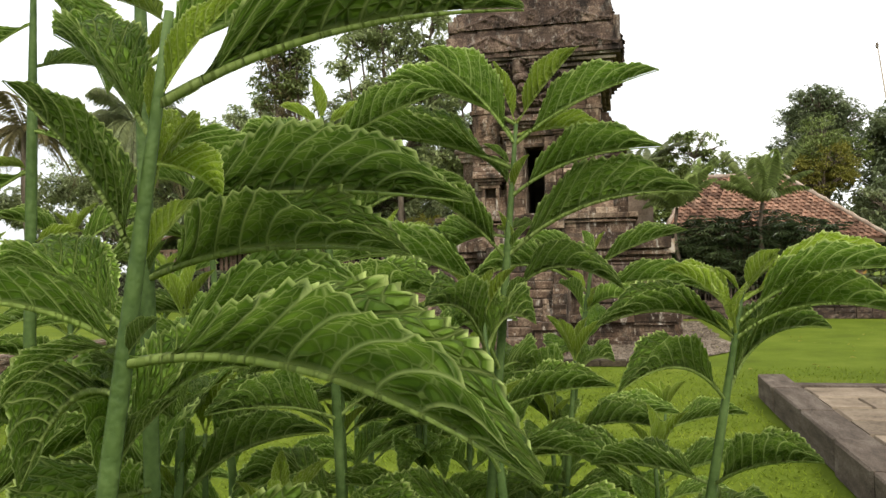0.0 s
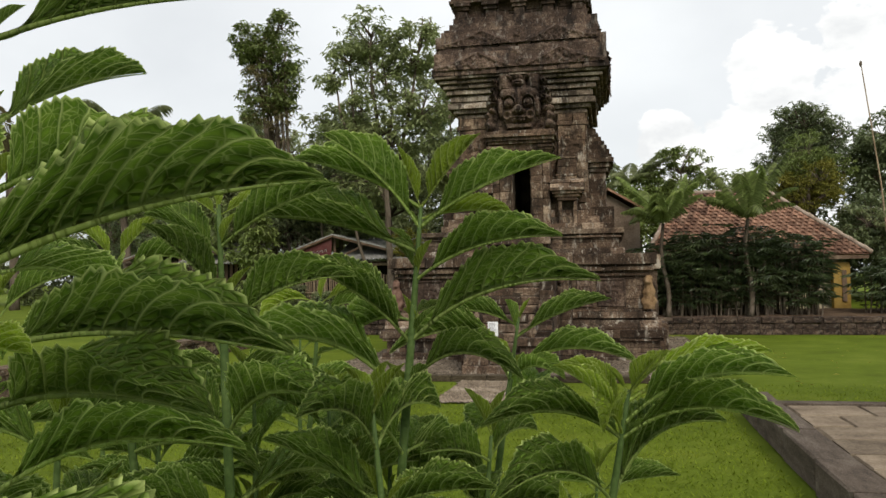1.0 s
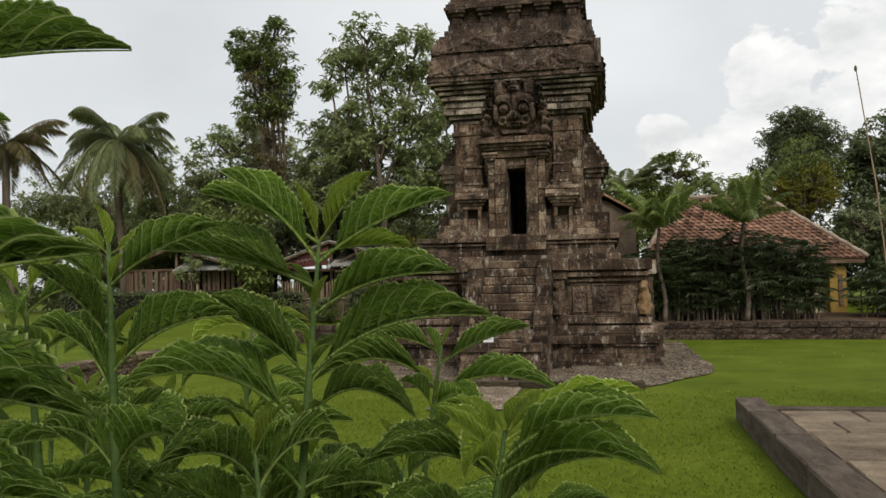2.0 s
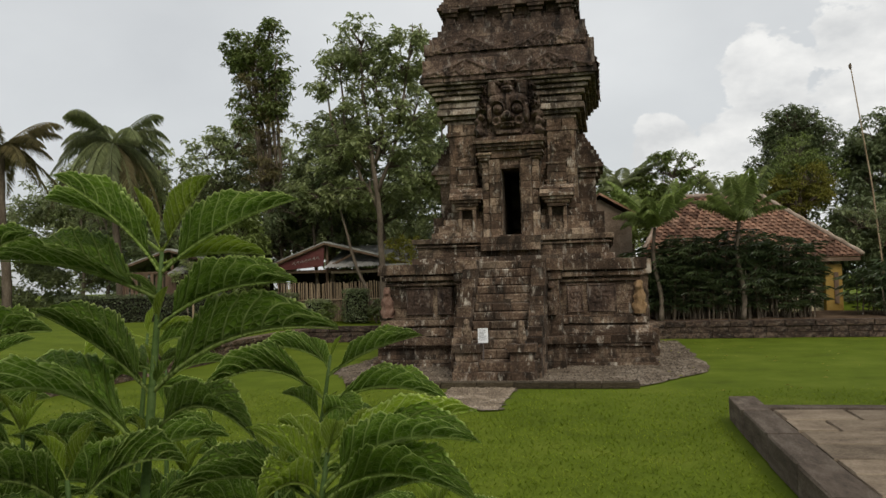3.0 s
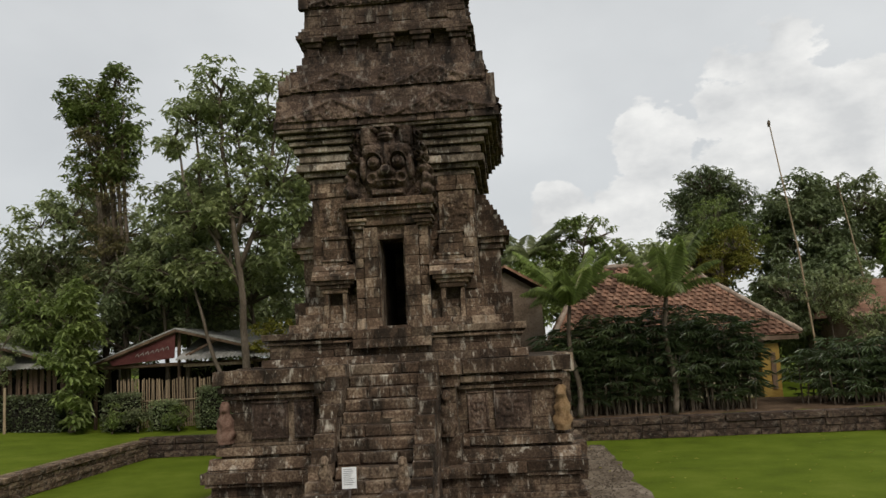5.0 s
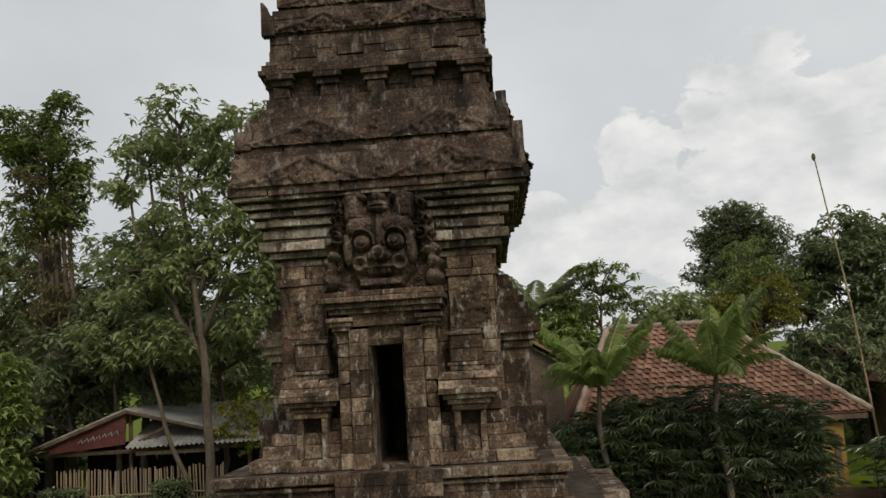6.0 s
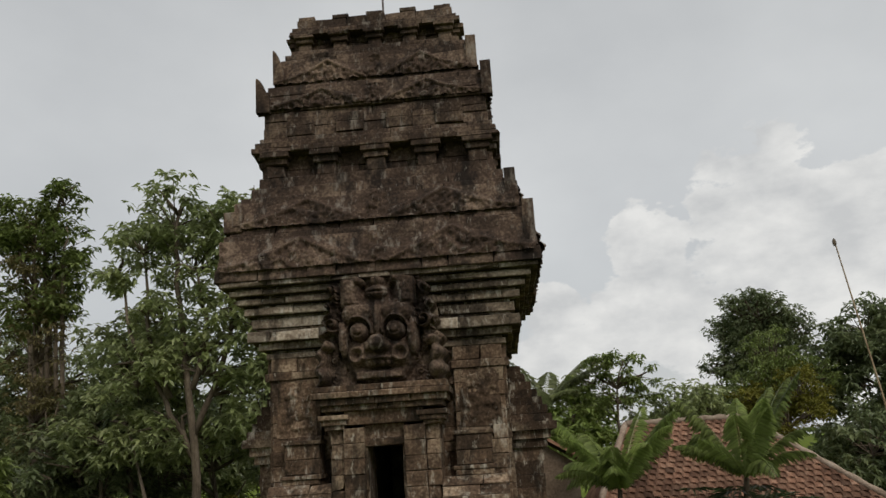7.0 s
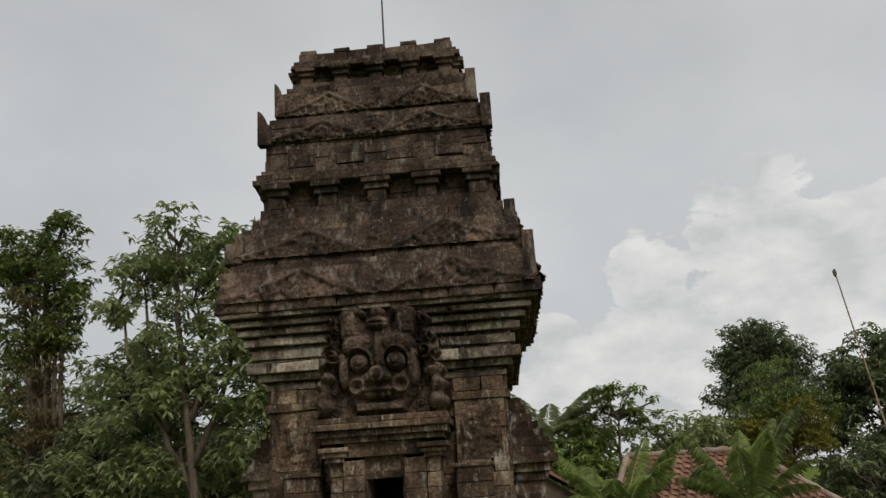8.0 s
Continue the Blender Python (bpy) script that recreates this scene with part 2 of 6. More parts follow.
def add(vf, verts, faces):
    n = len(vf[0])
    vf[0].extend(verts)
    vf[1].extend([tuple(i + n for i in f) for f in faces])


def box(vf, x0, x1, y0, y1, z0, z1):
    add(vf, [(x0, y0, z0), (x1, y0, z0), (x1, y1, z0), (x0, y1, z0), (x0, y0, z1), (x1, y0, z1), (x1, y1, z1), (x0, y1, z1)],
        [(0, 3, 2, 1), (4, 5, 6, 7), (0, 1, 5, 4), (1, 2, 6, 5), (2, 3, 7, 6), (3, 0, 4, 7)])


NORMALS = [(0, -1), (1, 0), (0, 1), (-1, 0)]
ALONG = [(1, 0), (0, 1), (-1, 0), (0, -1)]


def block(vf, k, u0, u1, z0, z1, front, depth, c=0.02, slope=0.0, jit=0.008):
    """A dressed stone on face k of a square tower: chamfered front, a little out of true. slope: how far its top leans back."""
    (nx, ny), (ux, uy) = NORMALS[k], ALONG[k]
    j = lambda: RNG.uniform(-jit, jit)
    g = 0.0015
    u0, u1, z0, z1 = u0 + g, u1 - g, z0 + g, z1 - g
    c = min(c, (u1 - u0) * 0.3, (z1 - z0) * 0.3)
    f = front + j() * 1.5
    loc = []
    for d, i in ((-depth, 0.0), (f - front - c, 0.0), (f - front, c)):
        for u, z, s in ((u0 + i, z0 + i, 0), (u1 - i, z0 + i, 0), (u1 - i, z1 - i, slope), (u0 + i, z1 - i, slope)):
            jj = 1.0 if i else 0.5
            loc.append((u + j() * jj, front + d - s + (j() * 0.6 if i else 0), z + j() * jj))
    if jit and RNG.random() < 0.28:
        q = RNG.randrange(4)
        chip = RNG.uniform(0.01, 0.035)
        for i in (4 + q, 8 + q):
            u, d, z = loc[i]
            loc[i] = (u + (chip if q in (0, 3) else -chip), d - chip * 0.8, z + (chip if q < 2 else -chip) * 0.6)
    verts = [(ux * u + nx * d, uy * u + ny * d, z) for u, d, z in loc]
    faces = [(8, 9, 10, 11)]
    for a, b in ((0, 4), (4, 8)):
        for q in range(4):
            r = (q + 1) % 4
            faces.append((a + q, a + r, b + r, b + q))
    add(vf, verts, faces)


def tube(vf, pts, radii, sides=8, cap=True):
    pts = [Vector(p) for p in pts]
    n0 = len(vf[0])
    for i, p in enumerate(pts):
        d = (pts[min(i + 1, len(pts) - 1)] - pts[max(i - 1, 0)]).normalized()
        a = d.orthogonal().normalized() if abs(d.z) < 0.95 else (Vector((1, 0, 0)) - d * d.x).normalized()
        b = d.cross(a)
        for s in range(sides):
            t = 2 * math.pi * s / sides
            vf[0].append(tuple(p + (a * math.cos(t) + b * math.sin(t)) * radii[i]))
    for i in range(len(pts) - 1):
        for s in range(sides):
            r = (s + 1) % sides
            o = n0 + i * sides
            vf[1].append((o + s, o + r, o + sides + r, o + sides + s))
    if cap:
        vf[1].append(tuple(n0 + s for s in range(sides))[::-1])
        vf[1].append(tuple(n0 + (len(pts) - 1) * sides + s for s in range(sides)))


def blob(vf, at, r, seg=8, rings=6, rough=0.12):
    """A worn rounded lump. r: three radii."""
    n0 = len(vf[0])
    x, y, z = at
    ph = RNG.uniform(0, 9)
    for i in range(rings + 1):
        t = math.pi * i / rings
        for s in range(seg):
            p = 2 * math.pi * s / seg
            k = 1 + rough * math.sin(3 * p + ph) * math.sin(2 * t + ph)
            vf[0].append((x + r[0] * k * math.sin(t) * math.cos(p), y + r[1] * k * math.sin(t) * math.sin(p), z + r[2] * k * math.cos(t)))
    for i in range(rings):
        for s in range(seg):
            q = (s + 1) % seg
            vf[1].append((n0 + i * seg + s, n0 + (i + 1) * seg + s, n0 + (i + 1) * seg + q, n0 + i * seg + q))


# ---- ground: one sheet, sunk inside the low retaining walls ----
WALL_L, WALL_B, WALL_R = -9.3, 6.2, 13.2


def land(x, y):
    out = max(WALL_L - x, y - WALL_B, x - WALL_R)
    if out <= 0:
        return 0.0
    return 0.52 + min(out, 6.0) * 0.055


def build_ground():
    xs = sorted({-900, -300, -120, -60, -40, 30, 45, 70, 140, 300, 900, WALL_L - 0.02, WALL_L + 0.02, WALL_R - 0.02, WALL_R + 0.02, *[-30 + 1.5 * i for i in range(40)]})
    ys = sorted({-900, -300, -120, -60, -40, -30, 60, 90, 140, 300, 900, WALL_B - 0.02, WALL_B + 0.02, *[-26 + 1.5 * i for i in range(48)]})
    verts = [(x, y, land(x, y) + 0.02 * noise.noise((x * 0.5, y * 0.5, 0))) for y in ys for x in xs]
    w = len(xs)
    faces = [(j * w + i, j * w + i + 1, (j + 1) * w + i + 1, (j + 1) * w + i) for j in range(len(ys) - 1) for i in range(w - 1)]
    ob = lump((verts, faces), "ground", GRASS, smooth=False)
    tagged(ob, "closely mown green lawn around the stone temple", "lawn", kind="structure")


build_ground()


def build_grass_blades():
    """Short leaning blades, thickest on the near lawn."""
    rng = random.Random(21)
    vf = ([], [])
    for _ in range(135000):
        y = -26.5 + 18.6 * rng.random() ** 1.3
        x = rng.uniform(-8.6, 4.1) if y < -11.6 else rng.uniform(-8.6, 9.0)
        if rng.random() > min(1.0, (x + 8.8) / 2.5, (y + 26.8) / 5.0, (-7.0 - y) / 2.5):
            continue
        if abs(x) < 3.2 and y > -8.2 or -0.8 < x < 0.75 and y > -10.9:
            continue
        a, t = rng.uniform(0, 6.283), rng.uniform(0.8, 1.35)
        L, w = rng.uniform(0.04, 0.085), rng.uniform(0.005, 0.010)
        d = (math.cos(a) * math.sin(t) * L, math.sin(a) * math.sin(t) * L, math.cos(t) * L)
        q = (-math.sin(a) * w, math.cos(a) * w)
        z = land(x, y) + 0.004
        n = len(vf[0])
        vf[0].extend([(x + q[0], y + q[1], z), (x - q[0], y - q[1], z), (x + d[0], y + d[1], z + d[2])])
        vf[1].append((n, n + 1, n + 2))
    tagged(lump(vf, "grass", BLADE), "short green grass blades of the lawn", "grass", kind="stuff")


build_grass_blades()


def gravel_bed(name, edges, y0, y1, label, n, seed):
    """A bed of loose stones on a flat sheet with an uneven edge."""
    rng = random.Random(seed)
    verts, faces = [], []
    nx, ny = 24, 24
    for j in range(ny + 1):
        for i in range(nx + 1):
            ex = rng.uniform(-0.12, 0.12) if i in (0, nx) or j in (0, ny) else 0
            y = y0 + (y1 - y0) * j / ny
            a, b = edges(y)
            verts.append((a + (b - a) * i / nx + ex, y + ex, 0.024))
    faces = [(j * (nx + 1) + i, j * (nx + 1) + i + 1, (j + 1) * (nx + 1) + i + 1, (j + 1) * (nx + 1) + i) for j in range(ny) for i in range(nx)]
    tagged(lump((verts, faces), name, GRAVEL), label, "gravel bed", kind="structure")
    vf = ([], [])
    for _ in range(n):
        y, r = rng.uniform(y0, y1), rng.uniform(0.012, 0.042)
        x = rng.uniform(*edges(y))
        if max(abs(x), abs(y)) < 3.6:
            continue
        pts = [(x + r * math.cos(t) * rng.uniform(0.7, 1.1), y + r * math.sin(t) * rng.uniform(0.7, 1.1), 0.026) for t in (0, 1.26, 2.5, 3.77, 5.0)]
        add(vf, pts + [(x, y, 0.026 + r * rng.uniform(0.5, 0.9))], [(i, (i + 1) % 5, 5) for i in range(5)])
    tagged(lump(vf, "pebbles", GRAVEL), "loose grey gravel pebbles", "gravel", kind="stuff")


gravel_bed("gravel_apron", lambda y: (-4.35 + 1.45 * min(1, max(0, (-4.9 - y) / 2.6)), 4.75 - 1.6 * min(1, max(0, (-5.0 - y) / 2.6))), -7.6, 4.4, "grey gravel apron laid round the temple foot", 14000, 21)
gravel_bed("gravel_path", lambda y: (-0.68, 0.62), -10.8, -7.95, "short grey gravel path leading to the temple steps", 3500, 22)


def masonry_line(name, pts, z0, z1, depth, label, category, courses=3, lmin=0.35, lmax=0.8, mat=None, kind="structure"):
    """A low wall of laid stones along a line of plan points; each stone is a piece of its own."""
    mat = mat or STONE
    root = thing(name, (0, 0, 0), label, category, kind=kind)
    shapes = []
    for s in range(10):
        vf = ([], [])
        block(vf, 0, -0.5, 0.5, -0.5, 0.5, 0.5, 1.0, 0.05, 0, 0.022)
        me = bpy.data.meshes.new("stone")
        me.from_pydata(vf[0], [], vf[1])
        me.materials.append(mat)
        shapes.append(me)
    core = ([], [])
    for (ax, ay), (bx, by) in zip(pts, pts[1:]):
        length = math.hypot(bx - ax, by - ay)
        ang = math.atan2(by - ay, bx - ax)
        rot = Matrix.Translation((ax, ay, 0)) @ Matrix.Rotation(ang, 4, "Z")
        n0 = len(core[0])
        box(core, 0, length, 0.06, depth - 0.02, z0 - 0.3, z1 - 0.05)
        for i in range(n0, len(core[0])):
            core[0][i] = tuple(rot @ Vector(core[0][i]))
        h = (z1 - z0) / courses
        for c in range(courses):
            u = -RNG.uniform(0, 0.3) if c % 2 else 0.0
            top = c == courses - 1
            while u < length - 0.05:
                w = RNG.uniform(lmin, lmax) * (1.3 if top else 1.0)
                w = min(w, length - u)
                ob = new("stone", RNG.choice(shapes))
                ob.parent = root
                out = 0.05 if top else RNG.uniform(-0.015, 0.03)
                d = depth + 0.05 if top else depth * 0.7
                ob.matrix_basis = rot @ Matrix.Translation((u + w / 2, d / 2 - out, z0 + h * (c + 0.5))) @ Matrix.Rotation(RNG.uniform(-0.012, 0.012), 4, "Z") @ Matrix.Diagonal((w * 0.985, d, h * RNG.uniform(0.94, 0.985), 1))
                u += w
    lump(core, "core", STONE_DARK, root)
    return root


masonry_line("stone_wall_back", [(-9.3, 5.95), (13.0, 5.2)], 0.0, 0.62, 0.45, "low brown stone retaining wall behind the temple lawn", "retaining wall", 3, mat=STONE_ROOF)
masonry_line("stone_wall_left", [(-9.0, -14.0), (-9.0, 5.9)], 0.0, 0.56, 0.45, "low mossy stone retaining wall beside a raised lawn", "retaining wall", 4)
masonry_line("stone_wall_right", [(12.9, 5.4), (13.1, -6.0)], 0.0, 0.6, 0.45, "low brown stone retaining wall at the lawn edge", "retaining wall", 3, mat=STONE_ROOF)
masonry_line("stone_edging", [(-2.98, -7.86), (3.06, -7.86)], 0.0, 0.13, 0.2, "mossy stone edging strip set in front of the temple", "edging", 1, 0.22, 0.6, STONE_MOSS)
masonry_line("stone_kerb", [(4.27, -11.5), (4.27, -24.8)], 0.0, 0.36, 0.32, "dark stone kerb along a raised paved terrace", "kerb", 1, 0.8, 1.5, KERB)


def build_paving():
    root = thing("paved_terrace", (4.6, -25, 0), "raised terrace of tan sandstone slabs beside the lawn", "pavement", kind="structure")
    root.location = (0, 0, 0)
    vf = ([], [])
    box(vf, 4.5, 10.5, -25.0, -12.45, -0.05, 0.245)
    lump(vf, "bed", KERB, root)
    vf = ([], [])
    box(vf, 4.5, 10.5, -12.45, -12.2, -0.05, 0.33)
    lump(vf, "end_kerb", KERB, root, "dark stone end kerb")
    shape = []
    for _ in range(6):
        vf = ([], [])
        c = 0.03
        rim = [(-0.5, -0.5), (0.5, -0.5), (0.5, 0.5), (-0.5, 0.5)]
        j = lambda: RNG.uniform(-0.012, 0.012)
        vs = [(x + j(), y + j(), -0.5) for x, y in rim] + [(x + j(), y + j(), 0.2) for x, y in rim] + [(x * (1 - c) + j(), y * (1 - c) + j(), 0.5 + j()) for x, y in rim]
        fs = [(8, 9, 10, 11)] + [(a + q, a + (q + 1) % 4, b + (q + 1) % 4, b + q) for a, b in ((0, 4), (4, 8)) for q in range(4)]
        me = bpy.data.meshes.new("slab")
        me.from_pydata(vs, [], fs)
        me.materials.append(SLAB)
        shape.append(me)
    y = -12.5
    row = 0
    while y > -25:
        d = RNG.uniform(0.62, 0.88)
        x = 4.66 - (RNG.uniform(0, 0.5) if row % 2 else 0)
        while x < 10.3:
            w = RNG.uniform(0.75, 1.1)
            a, b = max(x, 4.64), min(x + w, 10.4)
            if b - a > 0.15:
                ob = new("slab", RNG.choice(shape))
                ob.parent = root
                ob.matrix_basis = pose((a + b) / 2, y - d / 2, 0.275, RNG.uniform(-0.6, 0.6), RNG.uniform(-0.6, 0.6), 0) @ Matrix.Diagonal((b - a - 0.035, d - 0.035, 0.08, 1))
            x += w
        y -= d
        row += 1


build_paving()


# ---- the temple ----
TEMPLE = thing("temple", (0, 0, 0), "tall weathered dark andesite temple tower with a monster-head doorway", "temple")
FRONT, REST, ROOF, CORE = [], ([], []), ([], []), ([], [])


def put_stone(k, *args):
    vf = ([], [])
    block(vf, k, *args)
    if k == 0:
        FRONT.append((args[2], args[0], args[1], vf))
    else:
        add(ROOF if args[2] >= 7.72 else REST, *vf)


def ring(a, z0, z1, courses=1, slope=0.0, gaps=(), lmin=0.36, lmax=0.95, depth=0.22, c=0.010):
    """Courses of stones round the square tower of half-width a. gaps: stretches of the front left open."""
    cuts = [0.0] + [(i + RNG.uniform(-0.22, 0.22)) / courses for i in range(1, courses)] + [1.0]
    for i in range(courses):
        zl, zh = z0 + (z1 - z0) * cuts[i], z0 + (z1 - z0) * cuts[i + 1]
        ai = a - slope * i / courses
        s = slope / courses
        for k in range(4):
            lo, hi = (-ai, ai) if k in (0, 2) else (-ai + depth, ai - depth)
            u = lo
            while u < hi - 0.02:
                w = RNG.uniform(lmin, lmax)
                if hi - u - w < lmin * 0.6:
                    w = hi - u
                spans = [(u, u + w)]
                if k == 0:
                    for g0, g1 in gaps:
                        spans = [q for p0, p1 in spans for q in ((p0, min(p1, g0)), (max(p0, g1), p1)) if q[1] - q[0] > 0.04]
                for p0, p1 in spans:
                    put_stone(k, p0, p1, zl, zh, ai + RNG.uniform(-0.012, 0.012), depth, c, s)
                u += w
    ci = a - slope - 0.06
    if not gaps:
        box(CORE, -ci, ci, -ci, ci, z0, z1 - 0.01)
    else:
        g = max(g1 for _, g1 in gaps)
        box(CORE, -ci, -g - 0.03, -ci, ci, z0, z1 - 0.01)
        box(CORE, g + 0.03, ci, -ci, ci, z0, z1 - 0.01)
        box(CORE, -g - 0.03, g + 0.03, 0.4, ci, z0, z1 - 0.01)


def panel(k, u0, u1, z0, z1, front, depth=0.25, courses=1, lmin=0.25, lmax=0.55, slope=0.0, c=0.010):
    """A projecting piece of wall on face k, laid in courses, with its two flanks closed."""
    h = (z1 - z0) / courses
    for i in range(courses):
        u = u0
        while u < u1 - 0.02:
            w = RNG.uniform(lmin, lmax)
            if u1 - u - w < lmin * 0.7:
                w = u1 - u
            put_stone(k, u, u + w, z0 + h * i, z0 + h * (i + 1), front - slope * i / courses, depth, c, slope / courses)
            u += w


# foot and base terrace
for a, z0, z1, n, s in ((3.67, -0.05, 0.10, 1, 0), (3.61, 0.10, 0.20, 1, 0), (3.51, 0.20, 0.50, 2, 0), (3.60, 0.50, 0.57, 1, 0), (3.67, 0.57, 0.77, 1, 0), (3.55, 0.77, 0.81, 1, 0), (3.56, 0.81, 1.01, 1, 0.13),
                        (3.35, 1.01, 1.06, 1, 0), (3.43, 1.06, 1.22, 1, 0.03), (3.30, 1.22, 1.28, 1, 0), (3.21, 1.28, 2.12, 3, 0), (3.31, 2.12, 2.20, 1, 0), (3.26, 2.20, 2.25, 1, 0), (3.40, 2.25, 2.37, 1, 0), (3.34, 2.37, 2.41, 1, 0), (3.48, 2.41, 2.69, 1, 0.02),
                        (2.72, 2.69, 2.86, 1, 0.05), (2.57, 2.86, 3.14, 2, 0), (2.65, 3.14, 3.20, 1, 0), (2.59, 3.20, 3.24, 1, 0), (2.71, 3.24, 3.38, 1, 0)):
    ring(a, z0, z1, n, s, lmin=0.4, lmax=1.15)
DOOR = ((-0.26, 0.26),)
for a, z0, z1, n, s in ((2.25, 3.38, 3.56, 1, 0), (2.08, 3.56, 3.76, 1, 0.04), (1.95, 3.76, 3.95, 1, 0), (1.86, 3.95, 4.15, 1, 0.05), (1.66, 4.15, 5.26, 6, 0)):
    ring(a, z0, z1, n, s, gaps=DOOR)
ring(1.66, 5.26, 6.63, 7)
for a, z0, z1 in ((1.81, 6.63, 6.72), (1.76, 6.72, 6.76), (1.91, 6.76, 6.87), (2.04, 6.87, 7.03), (1.92, 7.03, 7.08), (1.98, 7.08, 7.22), (1.92, 7.22, 7.27), (2.07, 7.27, 7.38), (2.01, 7.38, 7.42), (2.16, 7.42, 7.51),
                  (2.10, 7.51, 7.55), (2.25, 7.55, 7.63), (2.19, 7.63, 7.66), (2.36, 7.66, 7.735)):
    ring(a, z0, z1, 1, 0, lmin=0.3, lmax=0.9)
ring(2.42, 7.73, 8.47, 4, 0.14, lmin=0.3, lmax=0.8)
ring(2.24, 8.47, 9.12, 4, 0.16, lmin=0.3, lmax=0.8)
ring(1.98, 9.12, 9.30, 1, 0.02)
ring(1.88, 9.30, 9.50, 1, 0.02)
ring(1.72, 9.50, 9.89, 2, 0)
ring(1.98, 9.89, 9.98, 1, 0)
ring(1.93, 9.98, 10.08, 1, 0)
ring(1.87, 10.08, 10.17, 1, 0)
ring(1.816, 10.170, 10.630, 3, 0.02)
ring(1.827, 10.630, 11.112, 3, 0.10)
ring(1.659, 11.112, 11.679, 3, 0.08)
ring(1.522, 11.679, 11.786, 1, 0)
ring(1.439, 11.786, 11.893, 1, 0)
ring(1.281, 11.893, 12.171, 2, 0)
ring(1.470, 12.171, 12.267, 1, 0)
ring(1.418, 12.267, 12.342, 1, 0)
ring(1.344, 12.342, 12.513, 1, 0)
# little pillars with stepped caps under the two upper cornices
for a, z0, za, zb, zc, n, w in ((1.72, 9.50, 9.70, 9.80, 9.89, 5, 0.24), (1.281, 11.893, 12.021, 12.096, 12.171, 5, 0.18)):
    for k in range(4):
        for i in range(n):
            u = (i - (n - 1) / 2) * (2 * a - w * 0.9) / (n - 1)
            panel(k, u - w * 0.62, u + w * 0.62, z0, za, a + 0.13, 0.2, 1, 0.4, 0.6)
            panel(k, u - w * 0.8, u + w * 0.8, za, zb, a + 0.19, 0.25, 1, 0.5, 0.9)
            panel(k, u - w * 0.98, u + w * 0.98, zb, zc, a + 0.25, 0.3, 1, 0.6, 1.1)
# raised frames of the blind panels under the upper roof band
for k in range(4):
    for i in range(4):
        u = -1.2 + 0.8 * i
        panel(k, u - 0.22, u + 0.22, 10.19, 10.523, 1.875, 0.1, 2, 0.25, 0.5)
    for i in range(5):
        u = (i - 2) * 0.59
        panel(k, u - 0.14, u + 0.14, 12.513, 12.588, 1.33, 0.12, 1)

# corner pilasters and the walls between
for k in range(4):
    for s in (-1, 1):
        u0, u1 = sorted((s * 1.0, s * 1.74))
        panel(k, u0, u1, 4.15, 4.42, 1.86, 0.22, 2)
        panel(k, u0, u1, 4.42, 6.30, 1.79, 0.22, 9, 0.3, 0.75)
        panel(k, u0 - 0.03, u1 + 0.03, 6.30, 6.42, 1.84, 0.22, 1)
        panel(k, u0, u1, 6.42, 6.63, 1.80, 0.22, 1)
    # stepped projection of base and terrace in the middle of each face
    if k:
        panel(k, -1.3, 1.3, -0.05, 0.8, 3.85, 0.3, 4, 0.35, 0.8)
        panel(k, -1.2, 1.2, 0.8, 2.3, 3.6, 0.4, 7, 0.35, 0.8)
        panel(k, -1.3, 1.3, 2.3, 2.7, 3.7, 0.4, 2, 0.35, 0.8)
        # porch with a niche on the other three faces
        panel(k, -0.85, 0.85, 3.38, 4.1, 2.48, 0.75, 3)
        panel(k, -0.72, 0.72, 4.1, 5.1, 2.26, 0.65, 5)
        for z, f, w in ((5.1, 2.34, 0.78), (5.23, 2.40, 0.84), (5.36, 2.49, 0.92), (5.49, 2.44, 0.8), (5.62, 2.38, 0.76), (5.75, 2.31, 0.72), (5.88, 2.24, 0.66), (6.01, 2.16, 0.6), (6.14, 2.08, 0.54), (6.27, 2.0, 0.5)):
            panel(k, -w, w, z, z + 0.13, f, 0.9, 1)


